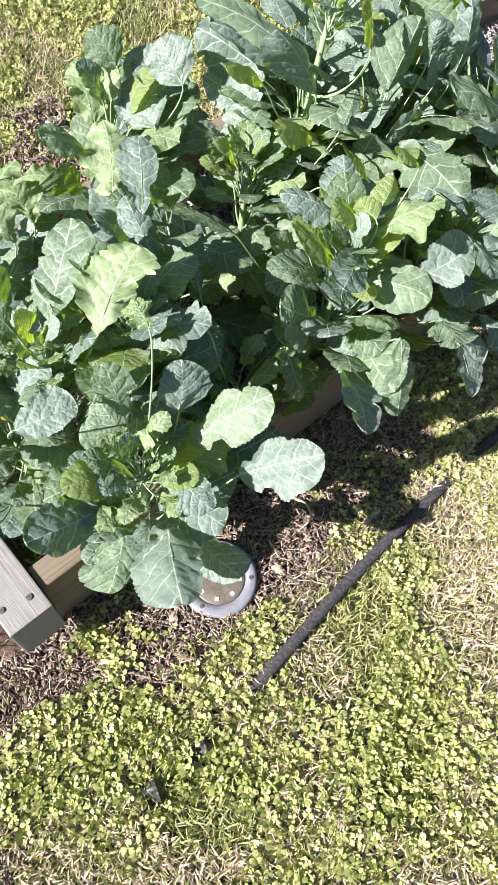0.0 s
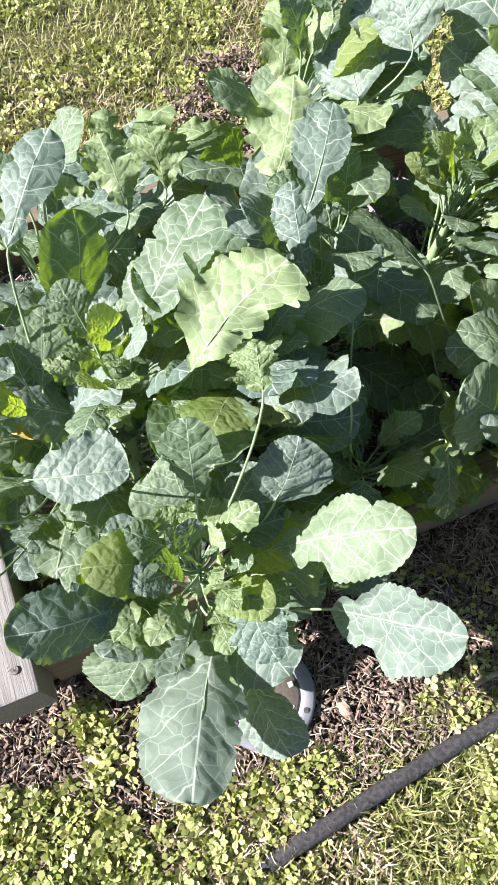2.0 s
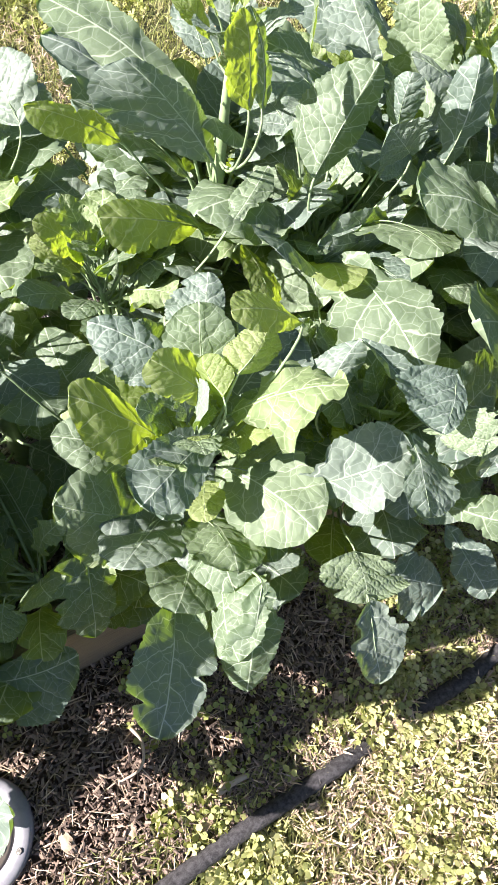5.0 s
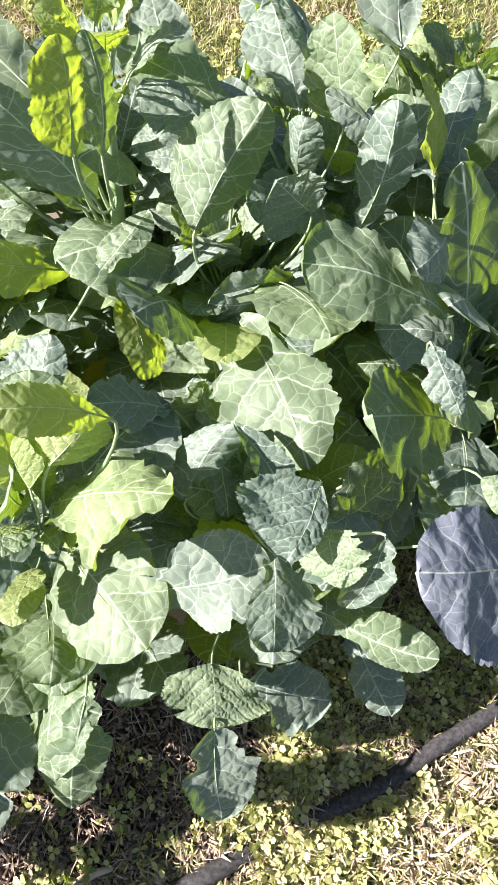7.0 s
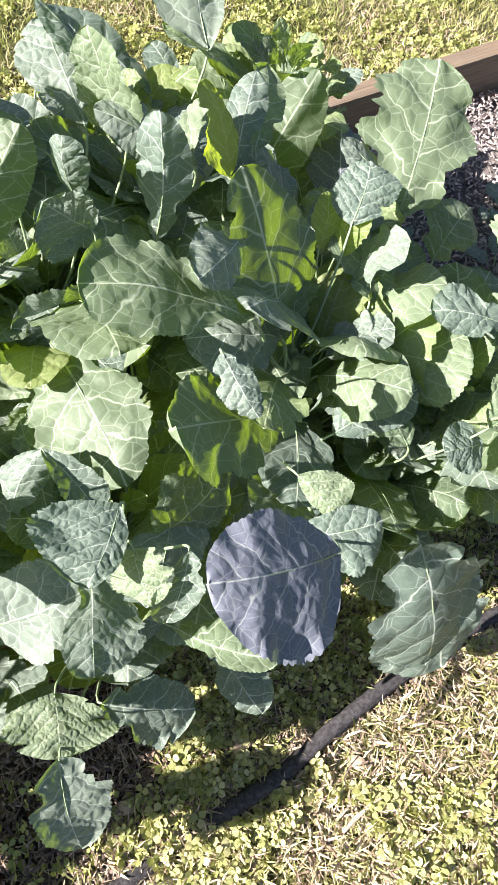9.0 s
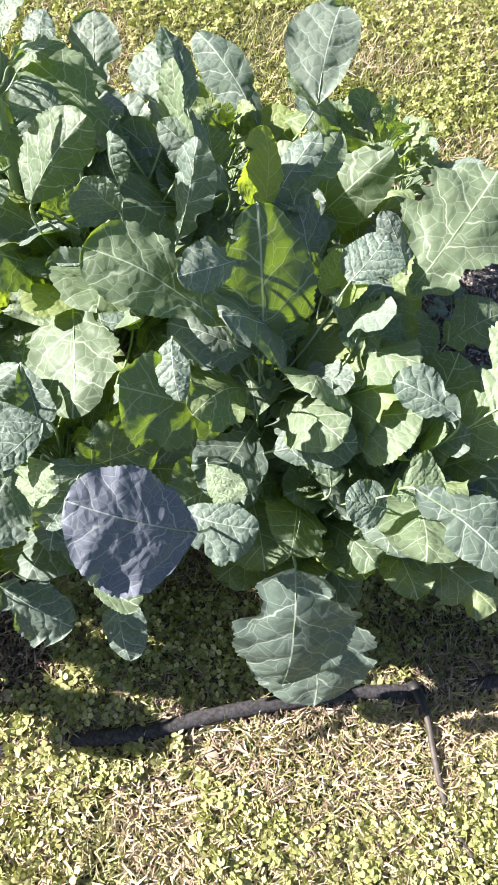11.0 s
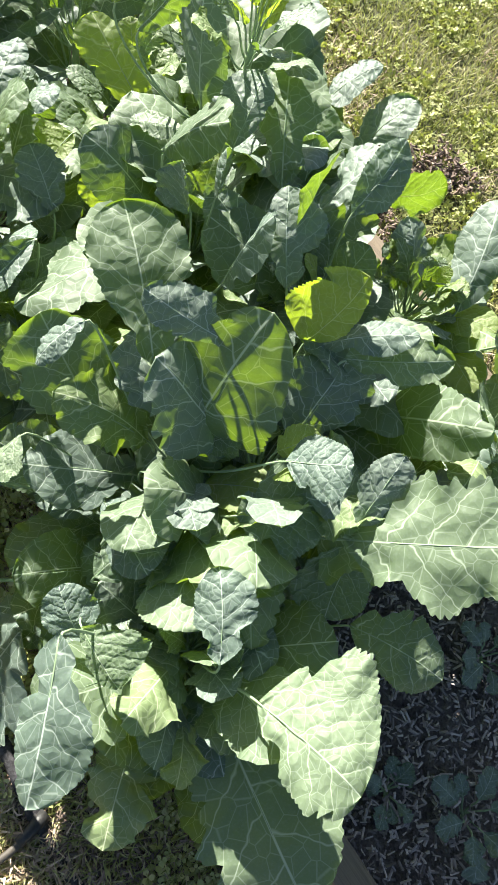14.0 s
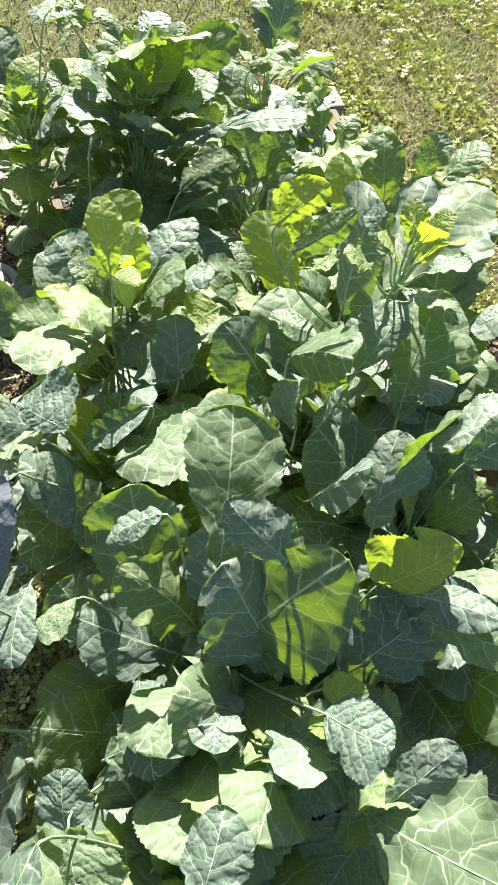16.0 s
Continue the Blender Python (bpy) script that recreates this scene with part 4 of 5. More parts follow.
leaf("e2", (-0.006, 0.966, 0.420), (-0.052, 0.991, 0.448), (-0.052, 0.960, 0.419), (-0.010, 1.000, 0.452), "c", 451)
leaf("e", (0.175, 0.977, 0.420), (0.048, 1.004, 0.485), (0.084, 0.967, 0.424), (0.127, 1.016, 0.487), "c", 452)
leaf("f", (0.319, 0.948, 0.410), (0.256, 0.967, 0.447), (0.268, 0.948, 0.405), (0.302, 0.968, 0.456), "c", 453)
leaf("f", (0.287, 1.018, 0.416), (0.242, 1.060, 0.478), (0.236, 1.025, 0.441), (0.289, 1.057, 0.459), "c", 454)
leaf("k", (0.325, 1.040, 0.422), (0.271, 1.070, 0.477), (0.276, 1.044, 0.440), (0.314, 1.070, 0.464), "c", 455)
leaf("l", (0.106, 0.998, 0.364), (0.073, 1.030, 0.403), (0.069, 1.000, 0.382), (0.106, 1.031, 0.388), "c", 456)
leaf("k", (0.389, 1.045, 0.316), (0.333, 1.127, 0.404), (0.323, 1.077, 0.355), (0.393, 1.104, 0.373), "c", 457)
leaf("k", (0.432, 1.119, 0.328), (0.404, 1.153, 0.368), (0.394, 1.130, 0.341), (0.440, 1.147, 0.359), "c", 458)
leaf("f", (0.284, 1.030, 0.450), (0.216, 1.023, 0.501), (0.250, 0.996, 0.478), (0.244, 1.056, 0.478), "c", 459)
leaf("c", (0.256, 0.657, 0.378), (0.186, 0.642, 0.450), (0.227, 0.613, 0.414), (0.192, 0.666, 0.439), "y", 500)
leaf("c", (0.271, 0.670, 0.387), (0.225, 0.696, 0.409), (0.241, 0.674, 0.402), (0.253, 0.691, 0.394), "y", 501)
leaf("c", (0.291, 0.728, 0.352), (0.257, 0.684, 0.372), (0.290, 0.687, 0.355), (0.257, 0.714, 0.371), "c", 502)
leaf("p", (0.237, 0.784, 0.398), (0.283, 0.769, 0.394), (0.234, 0.754, 0.405), (0.257, 0.790, 0.394), "y", 503)
leaf("c", (0.108, 0.673, 0.408), (0.030, 0.709, 0.418), (0.045, 0.672, 0.423), (0.067, 0.699, 0.411), "c", 504)
leaf("e", (0.190, 0.927, 0.467), (0.068, 0.931, 0.533), (0.128, 0.905, 0.502), (0.107, 0.982, 0.509), "c", 505)
leaf("i", (0.614, 1.108, 0.426), (0.558, 1.136, 0.455), (0.581, 1.102, 0.444), (0.592, 1.151, 0.435), "c", 506)
leaf("i", (0.614, 1.134, 0.362), (0.680, 1.114, 0.327), (0.658, 1.073, 0.342), (0.658, 1.156, 0.338), "c", 507)
leaf("j", (0.663, 1.024, 0.321), (0.688, 1.084, 0.304), (0.643, 1.078, 0.328), (0.710, 1.038, 0.294), "c", 508)
leaf("c", (0.108, 0.673, 0.408), (0.030, 0.709, 0.418), (0.045, 0.672, 0.423), (0.067, 0.699, 0.411), "c", 504)

fill("a", 29, .04, 0.24, .06, .09, 265)
fill("b", 35, .04, 0.31, .07, .10, 611)
fill("b2", 29, .05, 0.33, .07, .09, 507)
fill("c", 35, .04, 0.31, .07, .10, 82)
fill("d", 35, .04, 0.31, .08, .11, 399)
fill("e", 40, .05, 0.38, .08, .11, 703)
fill("e2", 37, .05, 0.34, .08, .11, 793)
fill("f", 35, .04, 0.33, .08, .11, 769)
fill("g", 27, .04, 0.22, .07, .10, 813)
fill("h", 35, .04, 0.31, .08, .11, 488)
fill("i", 35, .04, 0.33, .08, .11, 396)
fill("j", 27, .04, 0.20, .07, .10, 883)
fill("k", 37, .05, 0.35, .08, .11, 68)
fill("l", 35, .05, 0.34, .08, .11, 705)
fill("m", 29, .05, 0.33, .07, .09, 559)
fill("a2", 26, .04, 0.22, .06, .085, 938)
fill("b3", 26, .04, 0.19, .07, .09, 343)
fill("e3", 22, .04, 0.13, .06, .08, 466)
fill("n", 28, .05, 0.30, .07, .09, 627)
fill("o", 26, .04, 0.18, .06, .085, 638)
fill("p", 28, .05, 0.30, .07, .09, 671)
fill("q", 24, .04, 0.13, .07, .10, 356)
fill("r", 24, .04, 0.16, .07, .10, 267)
fill("b3", 22, 0.05, 0.34, 0.08, 0.09, 21, False)
fill("b", 10, 0.12, 0.30, 0.08, 0.07, 30, False)
fill("j", 16, 0.04, 0.20, 0.09, 0.10, 40, False)
fill("i", 12, 0.05, 0.24, 0.11, 0.10, 41, False)
fill("e3", 20, 0.05, 0.24, 0.07, 0.08, 22, False)
fill("a2", 16, 0.06, 0.26, 0.07, 0.07, 23, False)
fill("e2", 14, 0.10, 0.26, 0.09, 0.10, 24, False)
fill("l", 16, 0.10, 0.34, 0.08, 0.09, 25, False)
fill("m", 16, 0.06, 0.30, 0.08, 0.09, 26, False)
fill("n", 14, 0.06, 0.28, 0.08, 0.09, 27, False)
fill("o", 16, 0.05, 0.20, 0.07, 0.08, 28, False)
fill("j", 12, 0.06, 0.22, 0.12, 0.11, 56, False)
crown("p", 14, 0.070, 0.035, 61, False)
crown("a", 22, 0.062, 0.045, 31, False)
crown("b", 14, 0.055, 0.035, 32, False)
crown("c", 12, 0.050, 0.035, 33, False)
crown("b2", 16, 0.060, 0.040, 34, False)
crown("e", 12, 0.060, 0.030, 35, False)
crown("l", 18, 0.070, 0.045, 36, False)
crown("m", 18, 0.060, 0.045, 37, False)
crown("n", 16, 0.060, 0.040, 38, False)
crown("o", 16, 0.055, 0.040, 39, False)
crown("a", 18, 0.085, 0.045, 164)
crown("b", 14, 0.085, 0.045, 171)
crown("b2", 18, 0.085, 0.045, 178)
crown("c", 14, 0.085, 0.045, 185)
crown("d", 14, 0.085, 0.045, 192)
crown("e", 14, 0.085, 0.045, 199)
crown("e2", 14, 0.085, 0.045, 206)
crown("f", 14, 0.085, 0.045, 213)
crown("g", 14, 0.085, 0.045, 220)
crown("h", 14, 0.085, 0.045, 227)
crown("i", 14, 0.085, 0.045, 234)
crown("j", 14, 0.085, 0.045, 241)
crown("k", 14, 0.085, 0.045, 248)
crown("l", 18, 0.085, 0.045, 255)
crown("m", 18, 0.085, 0.045, 262)
crown("a2", 18, 0.085, 0.045, 269)
crown("b3", 14, 0.085, 0.045, 276)
crown("e3", 18, 0.085, 0.045, 283)
crown("n", 18, 0.085, 0.045, 290)
crown("o", 18, 0.085, 0.045, 297)
crown("p", 18, 0.085, 0.045, 304)
crown("q", 14, 0.085, 0.045, 311)
crown("r", 14, 0.085, 0.045, 318)

# ---------------------------------------------------------------- hose
def ground_line(points, z):
    return [Vector((x, y, z + 0.003 * wobble(3, x * 9, y * 9))) for x, y in points]


hose_pts = ground_line([(-0.4, -0.45), (0.0, -0.02), (0.12, 0.105), (0.21, 0.202), (0.315, 0.313), (0.414, 0.411), (0.508, 0.497), (0.567, 0.556), (0.605, 0.589), (0.65, 0.631), (0.722, 0.713), (0.829, 0.819), (0.878, 0.858), (0.915, 0.887), (0.962, 0.932), (1.017, 0.983), (1.126, 1.086), (1.381, 1.326)], 0.011)
line = spline(hose_pts, 14)
for i, p in enumerate(line):
    a = (p.x + p.y) / 2
    dip = math.exp(-(((a - 0.545) / 0.034) ** 2)) + 0.9 * math.exp(-(((a - 0.93) / 0.035) ** 2)) + 0.9 / (1 + math.exp((a - 0.165) / 0.012)) + 0.45 * (1 if a > 1.0 else 0)
    p.z -= 0.016 * dip
v, f = tube_data(line, [0.0098 * (1 + 0.05 * wobble(8, i * 0.7, 0.0)) for i in range(len(line))], 12)
tagged(new("soaker_hose", mesh_from("soaker_hose", v, f, RUBBER, True)), "rough black rubber soaker hose lying on the lawn", "hose")
drip = tagged(new("drip_tube"), "thin brown drip tube joined to the hose by a fitting", "tube")
dl = spline([(0.909, 0.880, 0.016), (0.937, 0.859, 0.017), (0.969, 0.823, 0.014), (1.000, 0.791, 0.010), (1.031, 0.768, 0.008), (1.075, 0.750, 0.006)], 8)
v, f = tube_data(dl, [0.0046] * len(dl), 9)
t_ob = new("tube", mesh_from("tube", v, f, DRIP, True))
t_ob.parent = drip
v, f = tube_data([(0.898, 0.888, 0.013), (0.909, 0.880, 0.016), (0.919, 0.873, 0.017), (0.930, 0.864, 0.018)], [0.008, 0.0085, 0.0072, 0.0065], 10)
t_ob = new("fitting", mesh_from("fitting", v, f, BLACK, True))
t_ob.parent = drip

# ---------------------------------------------------------------- solar disc light
DISC = Vector((0.114, 0.325, 0.0))
solar = new("solar_ground_light")
solar.location = DISC
solar.rotation_euler = (radians(3), radians(-2), radians(25))
tagged(solar, "round steel solar ground light with a dusty clear top", "garden light")


def turned(profile, segs=40):
    """A solid of revolution from (radius, height) pairs."""
    verts, faces = [], []
    for r, z in profile:
        for k in range(segs):
            a = 2 * math.pi * k / segs
            verts.append((r * math.cos(a), r * math.sin(a), z))
    for i in range(len(profile) - 1):
        o, q = i * segs, (i + 1) * segs
        faces += [(o + k, o + (k + 1) % segs, q + (k + 1) % segs, q + k) for k in range(segs)]
    return verts, faces


v, f = turned([(0.061, 0.0), (0.0625, 0.012), (0.0615, 0.0165), (0.058, 0.018), (0.0445, 0.0185), (0.0435, 0.0165), (0.0435, 0.004)])
ring = new("ring", mesh_from("ring", v, f, STEEL, True))
ring.parent = solar
v, f = turned([(0.0432, 0.006), (0.0432, 0.0172), (0.040, 0.0188), (0.025, 0.0196), (0.0005, 0.0199)])
lens = new("lens", mesh_from("lens", v, f, LENS, True))
lens.parent = solar
for k in range(8):
    a = k * math.pi / 4 + 0.3
    part("led_chip", box_bm(0.0062, 0.0062, 0.0012, 0.0003, 1), CHIP_WHITE, lens, m=Matrix.Translation((0.034 * math.cos(a), 0.034 * math.sin(a), 0.0196)) @ Matrix.Rotation(a, 4, "Z"))
for k in range(3):
    a = k * 2 * math.pi / 3 - 0.42
    bm = bmesh.new()
    bmesh.ops.create_cone(bm, cap_ends=True, segments=12, radius1=0.0036, radius2=0.0030, depth=0.0016)
    bmesh.ops.create_cube(bm, size=1.0, matrix=Matrix.Translation((0, 0, 0.0007)) @ Matrix.Diagonal((0.004, 0.0009, 0.0006, 1)))
    part("screw", bm, BOLT, ring, m=Matrix.Translation((0.052 * math.cos(a), 0.052 * math.sin(a), 0.0190)))

# ---------------------------------------------------------------- mulch, straw, lawn
rnd = np.random.default_rng(5)
HOSE_XY = np.array([(p.x, p.y) for p in line if p.z > 0.004])


def scatter(name, spots, shape_v, shape_f, lengths, widths, heights, yaw, pitch, roll, material, label, category):
    """One mesh of many small pieces: a shape set at spots with its own size and turn each."""
    n = len(spots)
    sv = np.array(shape_v)
    p = sv[None] * np.stack([lengths, widths, heights], 1)[:, None]
    for (a, b), ang in (((1, 2), roll), ((0, 2), pitch), ((0, 1), yaw)):
        c, s = np.cos(ang)[:, None], np.sin(ang)[:, None]
        pa, pb = p[..., a] * c - p[..., b] * s, p[..., a] * s + p[..., b] * c
        p[..., a], p[..., b] = pa, pb
    p += spots[:, None]
    faces = [tuple(k + i * len(sv) for k in face) for i in range(n) for face in shape_f]
    ob = new(name, mesh_from(name, p.reshape(-1, 3).tolist(), faces, material))
    return tagged(ob, label, category, kind="stuff")


BOX_V = [(-0.5, -0.5, -0.5), (0.5, -0.4, -0.5), (0.5, 0.4, -0.5), (-0.5, 0.5, -0.5), (-0.46, -0.42, 0.5), (0.44, -0.3, 0.5), (0.44, 0.36, 0.5), (-0.46, 0.4, 0.5)]
BOX_F = [(4, 5, 6, 7), (0, 1, 5, 4), (1, 2, 6, 5), (2, 3, 7, 6), (3, 0, 4, 7)]
BLADE_V = [(0, -0.5, 0), (0, 0.5, 0), (0.45, -0.42, 0.12), (0.45, 0.42, 0.12), (0.8, -0.22, 0.1), (0.8, 0.22, 0.1), (1, 0, 0.0)]
BLADE_F = [(0, 1, 3, 2), (2, 3, 5, 4), (4, 5, 6)]
leaflet = [(0, 0), (0.5, -0.42), (0.92, -0.24), (0.92, 0.24), (0.5, 0.42)]
CLOVER_V, CLOVER_F = [], []
for k in range(3):
    a = k * 2 * math.pi / 3
    CLOVER_F.append(tuple(range(len(CLOVER_V), len(CLOVER_V) + 5)))
    for x, y in leaflet:
        CLOVER_V.append((x * math.cos(a) - y * math.sin(a), x * math.sin(a) + y * math.cos(a), 0.12 * x + 0.16 * abs(y)))


def spots_uv(n, u0, u1, v0, v1, z):
    u, v = rnd.uniform(u0, u1, n), rnd.uniform(v0, v1, n)
    p = u[:, None] * np.array(U) + v[:, None] * np.array(V)
    p[:, 2] = z
    return p


def off_hose(p, gap=0.012):
    """Leave out the spots under the hose where it lies open."""
    d = np.full(len(p), 9.0)
    for q in HOSE_XY:
        d = np.minimum(d, (p[:, 0] - q[0]) ** 2 + (p[:, 1] - q[1]) ** 2)
    return p[d > gap * gap]


def clumps(p, scale, cut, seed=0.0):
    """Keep the spots that a slow noise favours."""
    keep = [noise.noise(Vector((x * scale + seed, y * scale, seed))) > cut for x, y, _ in p]
    return p[np.array(keep)]


def pieces(name, p, material, label, category, length, width, height, flat=0.25, lift=0.0):
    n = len(p)
    p = p + np.stack([np.zeros(n), np.zeros(n), rnd.uniform(0, lift, n)], 1)
    scatter(name, p, BOX_V, BOX_F, rnd.uniform(*length, n), rnd.uniform(*width, n), rnd.uniform(*height, n), rnd.uniform(0, 6.3, n), rnd.normal(0, flat, n), rnd.normal(0, flat, n), material, label, category)


def blades(name, p, material, label, length, width, tilt):
    n = len(p)
    scatter(name, p, BLADE_V, BLADE_F, rnd.uniform(*length, n), rnd.uniform(*width, n), rnd.uniform(*length, n), rnd.uniform(0, 6.3, n), rnd.uniform(*tilt, n), rnd.normal(0, 0.5, n), material, label, "grass")


pieces("bed_mulch", spots_uv(24000, 0.09, 2.1, V_FRONT + 0.045, V_BACK - 0.045, SOIL + 0.012), MULCH, "dark grey shredded wood mulch on the bed's soil", "mulch", (0.004, 0.016), (0.0012, 0.0038), (0.001, 0.003), 0.45, 0.014)
pieces("strip_mulch", spots_uv(30000, -0.35, 1.9, 0.035, V_FRONT + 0.0, 0.003), CHIPS, "brown wood mulch strip in front of the bed", "mulch", (0.003, 0.014), (0.0010, 0.0040), (0.0008, 0.0028), 0.4, 0.009)
blades("dry_straw", spots_uv(8000, -0.35, 1.9, 0.02, V_FRONT + 0.0, 0.006), STRAW, "dry straw and dead grass on the mulch", (0.008, 0.034), (0.0008, 0.0022), (-0.05, 0.4))
front = off_hose(spots_uv(40000, -0.6, 0.55, -0.55, 0.08, 0.0), 0.010)
pale = off_hose(spots_uv(56000, 0.55, 2.0, -0.55, 0.08, 0.0), 0.010)
blades("lawn_grass", pale, GRASS_PALE, "yellowed patchy lawn grass, coloured brighter for its fuller sun", (0.010, 0.030), (0.0014, 0.0034), (0.1, 1.0))
blades("lawn_grass", front, GRASS, "short patchy green and straw coloured lawn grass", (0.010, 0.030), (0.0014, 0.0034), (0.1, 1.0))
blades("dry_straw", off_hose(clumps(spots_uv(52000, -0.6, 2.0, -0.55, 0.06, 0.006), 4.5, -0.12, 7.0)), STRAW, "dead straw lying in the lawn", (0.008, 0.026), (0.0013, 0.0036), (-0.1, 0.9))
blades("lawn_grass", spots_uv(16000, 0.78, 2.0, 0.07, V_FRONT, 0.0), GRASS, "short grass growing up to the bed's front board", (0.012, 0.036), (0.0014, 0.0036), (0.1, 1.0))
pieces("bare_soil", clumps(spots_uv(3200, 0.56, 0.80, V_BACK + 0.05, 1.34, 0.004), 7.0, -0.15, 4.0), CHIPS, "bare patch of soil and mulch behind the bed", "soil", (0.004, 0.016), (0.002, 0.006), (0.002, 0.004), 0.4, 0.026)
back = spots_uv(120000, -1.3, 2.6, V_BACK + 0.02, 2.3, 0.0)
blades("lawn_grass", back, GRASS, "short green lawn grass behind the bed", (0.010, 0.034), (0.0014, 0.0032), (0.1, 1.2))
far = spots_uv(26000, -1.6, 3.4, 2.3, 3.6, 0.0)
blades("lawn_grass", far, GRASS, "lawn grass farther behind the bed", (0.02, 0.05), (0.003, 0.007), (0.1, 1.2))
blades("dry_straw", clumps(spots_uv(50000, -1.3, 2.6, V_BACK + 0.02, 2.4, 0.006), 2.6, 0.0, 3.0), STRAW, "dead straw in the lawn behind the bed", (0.010, 0.034), (0.0012, 0.0028), (0.0, 0.8))
side = spots_uv(22000, -1.3, U_LEFT - 0.02, -0.3, 1.2, 0.0)
blades("lawn_grass", side, GRASS, "short green lawn grass beside the bed", (0.010, 0.034), (0.0013, 0.003), (0.15, 1.25))


def clover(p, label, material=CLOVER):
    n = len(p)
    size = rnd.uniform(0.0042, 0.0110, n)
    p[:, 2] += rnd.uniform(0.002, 0.017, n)
    scatter("clover", p, CLOVER_V, CLOVER_F, size, size, size, rnd.uniform(0, 6.3, n), rnd.normal(0, 0.6, n), rnd.normal(0, 0.6, n), material, label, "clover")


clover(off_hose(clumps(spots_uv(17000, -0.6, 0.5, -0.45, 0.09, 0.0), 5.0, -0.3, 2.0)), "small bright clover in the lawn")
clover(clumps(spots_uv(7000, -0.6, 0.12, 0.05, 0.24, 0.0), 8.0, -0.1, 2.0), "small clover near the bed's corner")
clover(off_hose(clumps(spots_uv(26000, 0.5, 2.0, -0.55, 0.10, 0.0), 6.0, 0.04, 2.0)), "pale clover among the straw in the lawn", CLOVER_PALE)
clover(off_hose(clumps(spots_uv(3600, -0.35, 2.0, 0.03, V_FRONT, 0.0), 7.0, 0.12, 5.0)), "small clover growing through the mulch")
clover(clumps(spots_uv(6500, 0.78, 2.0, 0.06, V_FRONT, 0.0), 6.0, -0.2, 11.0), "clover in the grass beside the front board", CLOVER_PALE)
clover(clumps(spots_uv(46000, -1.4, 2.4, V_BACK + 0.03, 2.3, 0.004), 5.0, -0.08, 9.0), "clover in the lawn behind the bed")


def dry_leaf(x, y, length, yaw, seed, z=0.008):
    half = (length * 0.25, 0.5, length * 0.12)
    me, _ = blade_mesh(seed, length, half, half, "o", DRYLEAF, 0.18, 8, 6)
    ob = new("dry_leaf", me)
    ob.matrix_basis = Matrix.Translation((x, y, z)) @ Matrix.Rotation(yaw, 4, "Z")
    tagged(ob, "curled pale brown dead leaf lying on the mulch", "dead leaf", "dead leaves on the ground")


for i, (x, y, size, yaw) in enumerate([(0.585, 0.632, 0.035, -0.6), (0.495, 0.565, 0.03, 2.0), (0.225, 0.335, 0.03, 1.0), (0.31, 0.42, 0.022, 4.0), (0.36, 0.40, 0.026, 2.6), (0.28, 0.36, 0.02, 0.4), (0.44, 0.47, 0.024, 3.3), (0.05, 0.245, 0.028, 0.2), (-0.03, 0.20, 0.034, 1.9), (-0.06, 0.17, 0.03, 5.0), (0.63, 0.70, 0.025, 1.2), (0.72, 0.66, 0.03, 4.4), (1.09, 1.03, 0.03, 0.3), (1.14, 1.07, 0.036, 2.2), (0.45, 0.03, 0.032, 1.6), (0.30, -0.02, 0.03, 0.9)]):
    dry_leaf(x, y, size, yaw, 300 + i)


def twig(points, radius, material, name, label):
    ln = spline(points, 6)
    v, f = tube_data(ln, [radius * (1.1 - 0.5 * i / len(ln)) for i in range(len(ln))], 7)
    tagged(new(name, mesh_from(name, v, f, material, True)), label, "twig", "twigs on the ground")


twig([(0.655, 0.445, 0.008), (0.66, 0.425, 0.012), (0.672, 0.405, 0.010), (0.676, 0.38, 0.006)], 0.0042, STRAW, "twig", "bleached dry stalk lying in the grass")
twig([(0.724, 0.585, 0.008), (0.75, 0.615, 0.012), (0.782, 0.644, 0.009)], 0.003, STRAW, "twig", "bleached dry stalk lying in the grass")
twig([(0.24, 0.47, 0.010), (0.262, 0.455, 0.018), (0.268, 0.43, 0.016), (0.248, 0.41, 0.012)], 0.0022, STRAW, "twig", "curved pale dry stalk on the mulch")
twig([(0.36, 0.425, 0.010), (0.375, 0.44, 0.013), (0.39, 0.45, 0.010)], 0.005, STRAW, "twig", "short pale wood stick on the mulch")

# pale crumbling stones behind the bed
for i, (x, y, r) in enumerate([(-0.30, 1.42, 0.022), (-0.275, 1.405, 0.016), (-0.315, 1.39, 0.013)]):
    bm = bmesh.new()
    bmesh.ops.create_icosphere(bm, subdivisions=3, radius=r)
    for vert in bm.verts:
        vert.co *= 1 + 0.35 * noise.noise(vert.co * 60 + Vector((i, 0, 0)))
        vert.co.z *= 0.7
    ob = part("stone", bm, STONE, m=Matrix.Translation((x, y, r * 0.45)))
    tagged(ob, "pale pinkish crumbly stone on bare soil", "stone", "stones behind the bed")

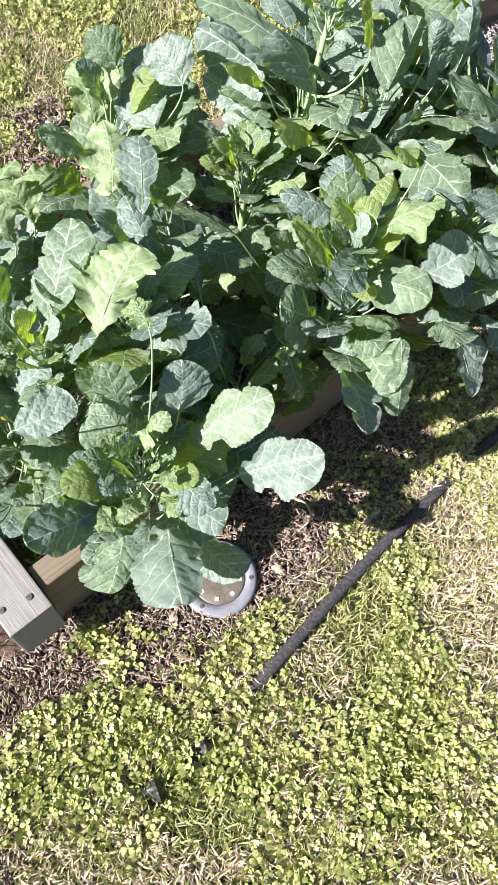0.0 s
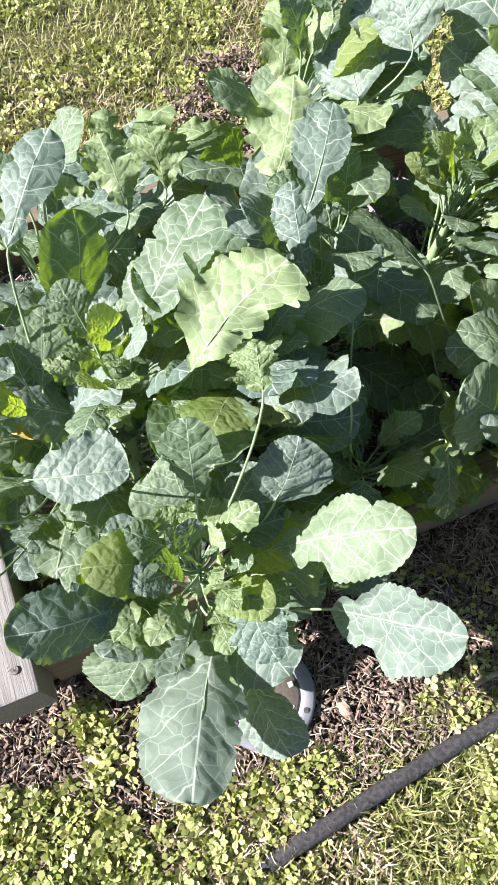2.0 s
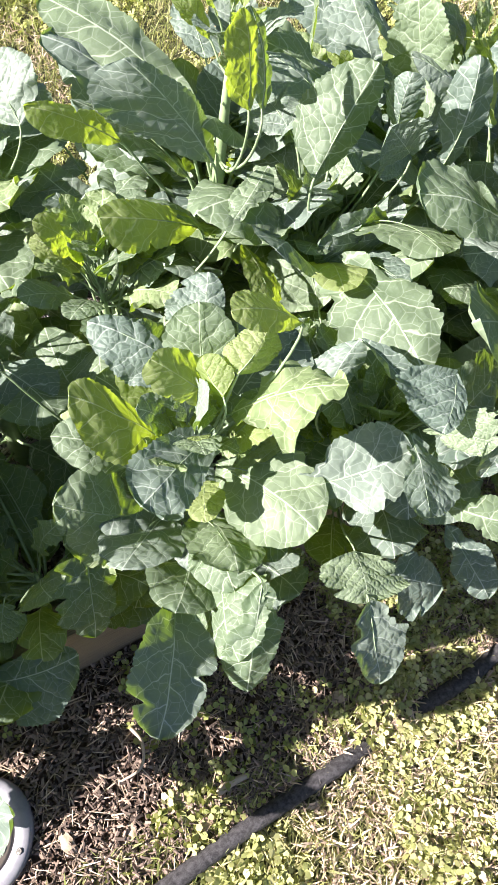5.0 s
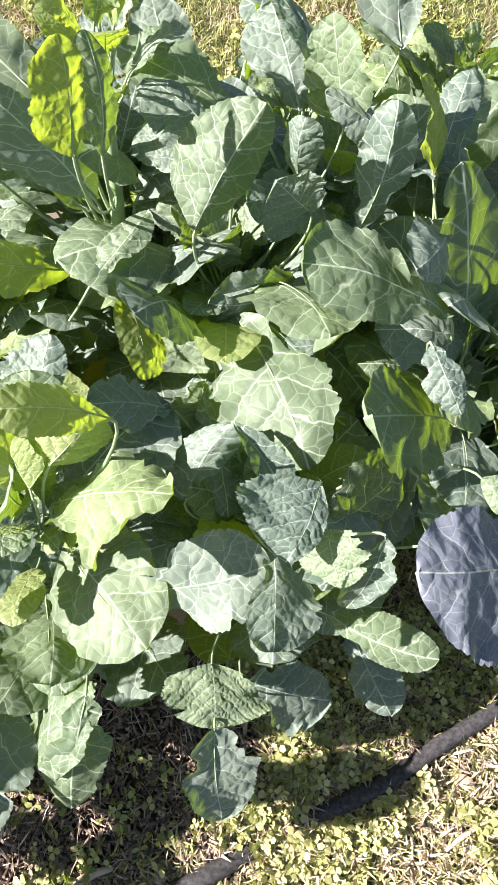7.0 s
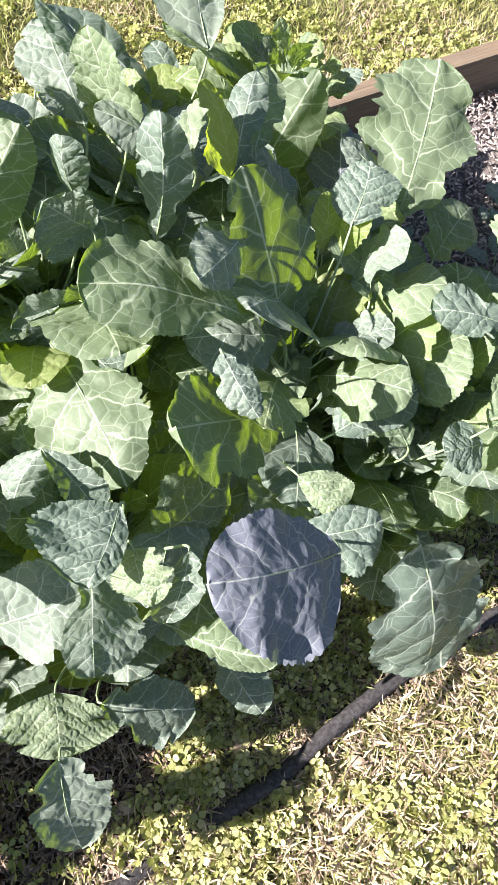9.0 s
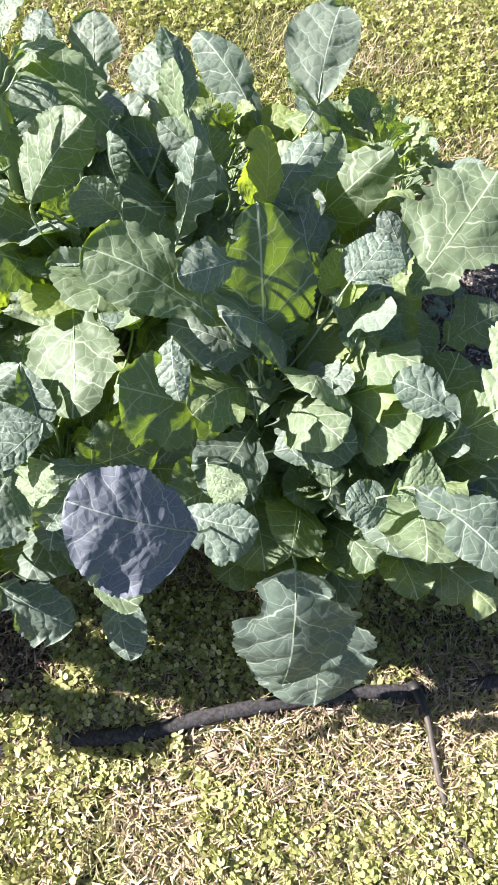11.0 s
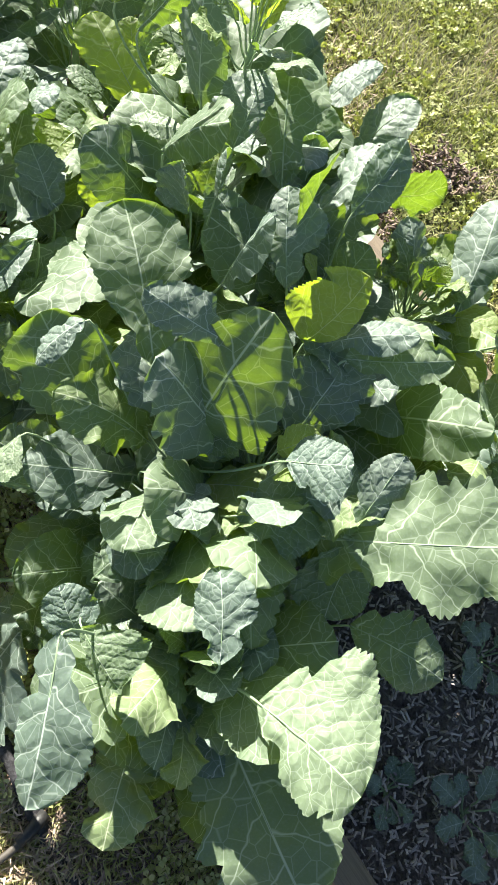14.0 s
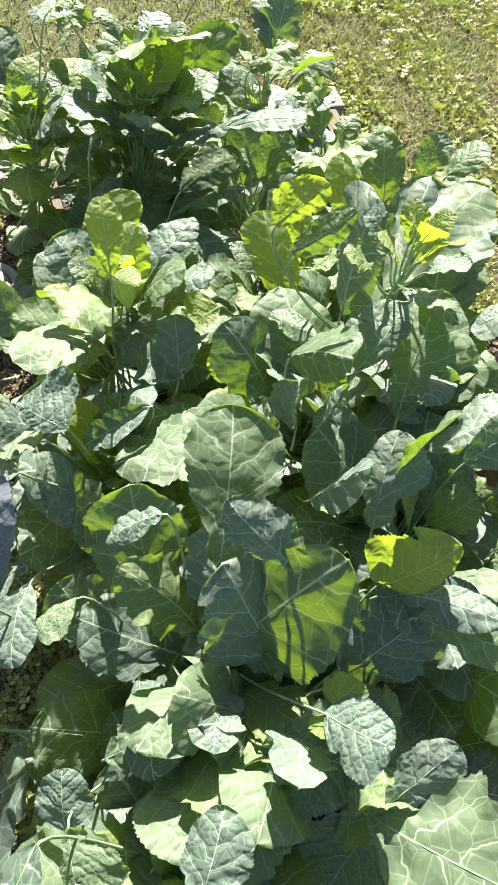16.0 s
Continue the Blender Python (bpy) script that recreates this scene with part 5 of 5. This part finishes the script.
# black plastic scraps in the lawn
for i, (x, y, yaw) in enumerate([(0.093, 0.077, 0.6), (0.03, 0.021, 2.0)]):
    bm = bmesh.new()
    bmesh.ops.create_grid(bm, x_segments=8, y_segments=5, size=0.5, matrix=Matrix.Diagonal((0.034, 0.017, 1, 1)))
    for vert in bm.verts:
        vert.co.z = 0.012 * noise.noise(vert.co * 70 + Vector((i * 3, 0, 0))) + 0.5 * abs(vert.co.y)
    ext = bmesh.ops.extrude_face_region(bm, geom=list(bm.faces))
    bmesh.ops.translate(bm, vec=(0, 0, 0.0016), verts=[g for g in ext["geom"] if isinstance(g, bmesh.types.BMVert)])
    ob = part("plastic_scrap", bm, BLACK, m=Matrix.Translation((x, y, 0.012)) @ Matrix.Rotation(yaw, 4, "Z"))
    tagged(ob, "crumpled scrap of black plastic in the grass", "scrap", "plastic scraps in the lawn")

# small kale seedlings in the bare end of the bed
SEEDLING = [plain_blade(700 + i, 0.72, "k", LEAF_BLUE, 0.1, 20, 10, 0.08) for i in range(3)]


def seedling(u, v, size, seed):
    root = new("kale_seedling")
    root.location = bed(u, v, SOIL + 0.006)
    tagged(root, "small bluish kale seedling in bare mulch", "vegetable plant", "kale seedlings")
    rng = random.Random(seed)
    for k in range(8):
        a = k * 2.4 + rng.uniform(-0.3, 0.3)
        ln = size * rng.uniform(0.55, 1.0)
        out = Vector((math.cos(a), math.sin(a), 0))
        d = (out + Vector((0, 0, rng.uniform(0.05, 0.7)))).normalized()
        base = out * size * 0.45 + Vector((0, 0, size * rng.uniform(0.3, 0.7)))
        m, _ = axes(base, base + d * ln, (Vector((0, 0, 1)) - out * 0.3).normalized())
        ob = new("leaf", SEEDLING[k % 3])
        ob.parent, ob.matrix_basis = root, m @ Matrix.Diagonal((ln, ln, ln, 1))
        inv = m.inverted()
        v2, f2 = stalk(inv @ Vector((0, 0, 0.0)), (0, 0, 0), (0, ln, 0), (0, 0, 1), ln, 0.1, 0.0012, inv.to_3x3() @ Vector((0, 0, 1)))
        st = new("petiole", mesh_from("petiole", [(x / ln, y / ln, z / ln) for x, y, z in v2], f2, PETIOLE, True))
        st.parent = ob


for i, (x, y, size) in enumerate([(0.849, 1.393, 0.050), (0.658, 1.424, 0.045), (0.832, 1.288, 0.035), (0.871, 1.526, 0.050), (1.061, 1.504, 0.045)]):
    p = Vector((x, y, 0))
    seedling(p.dot(U), p.dot(V), size, 40 + i)
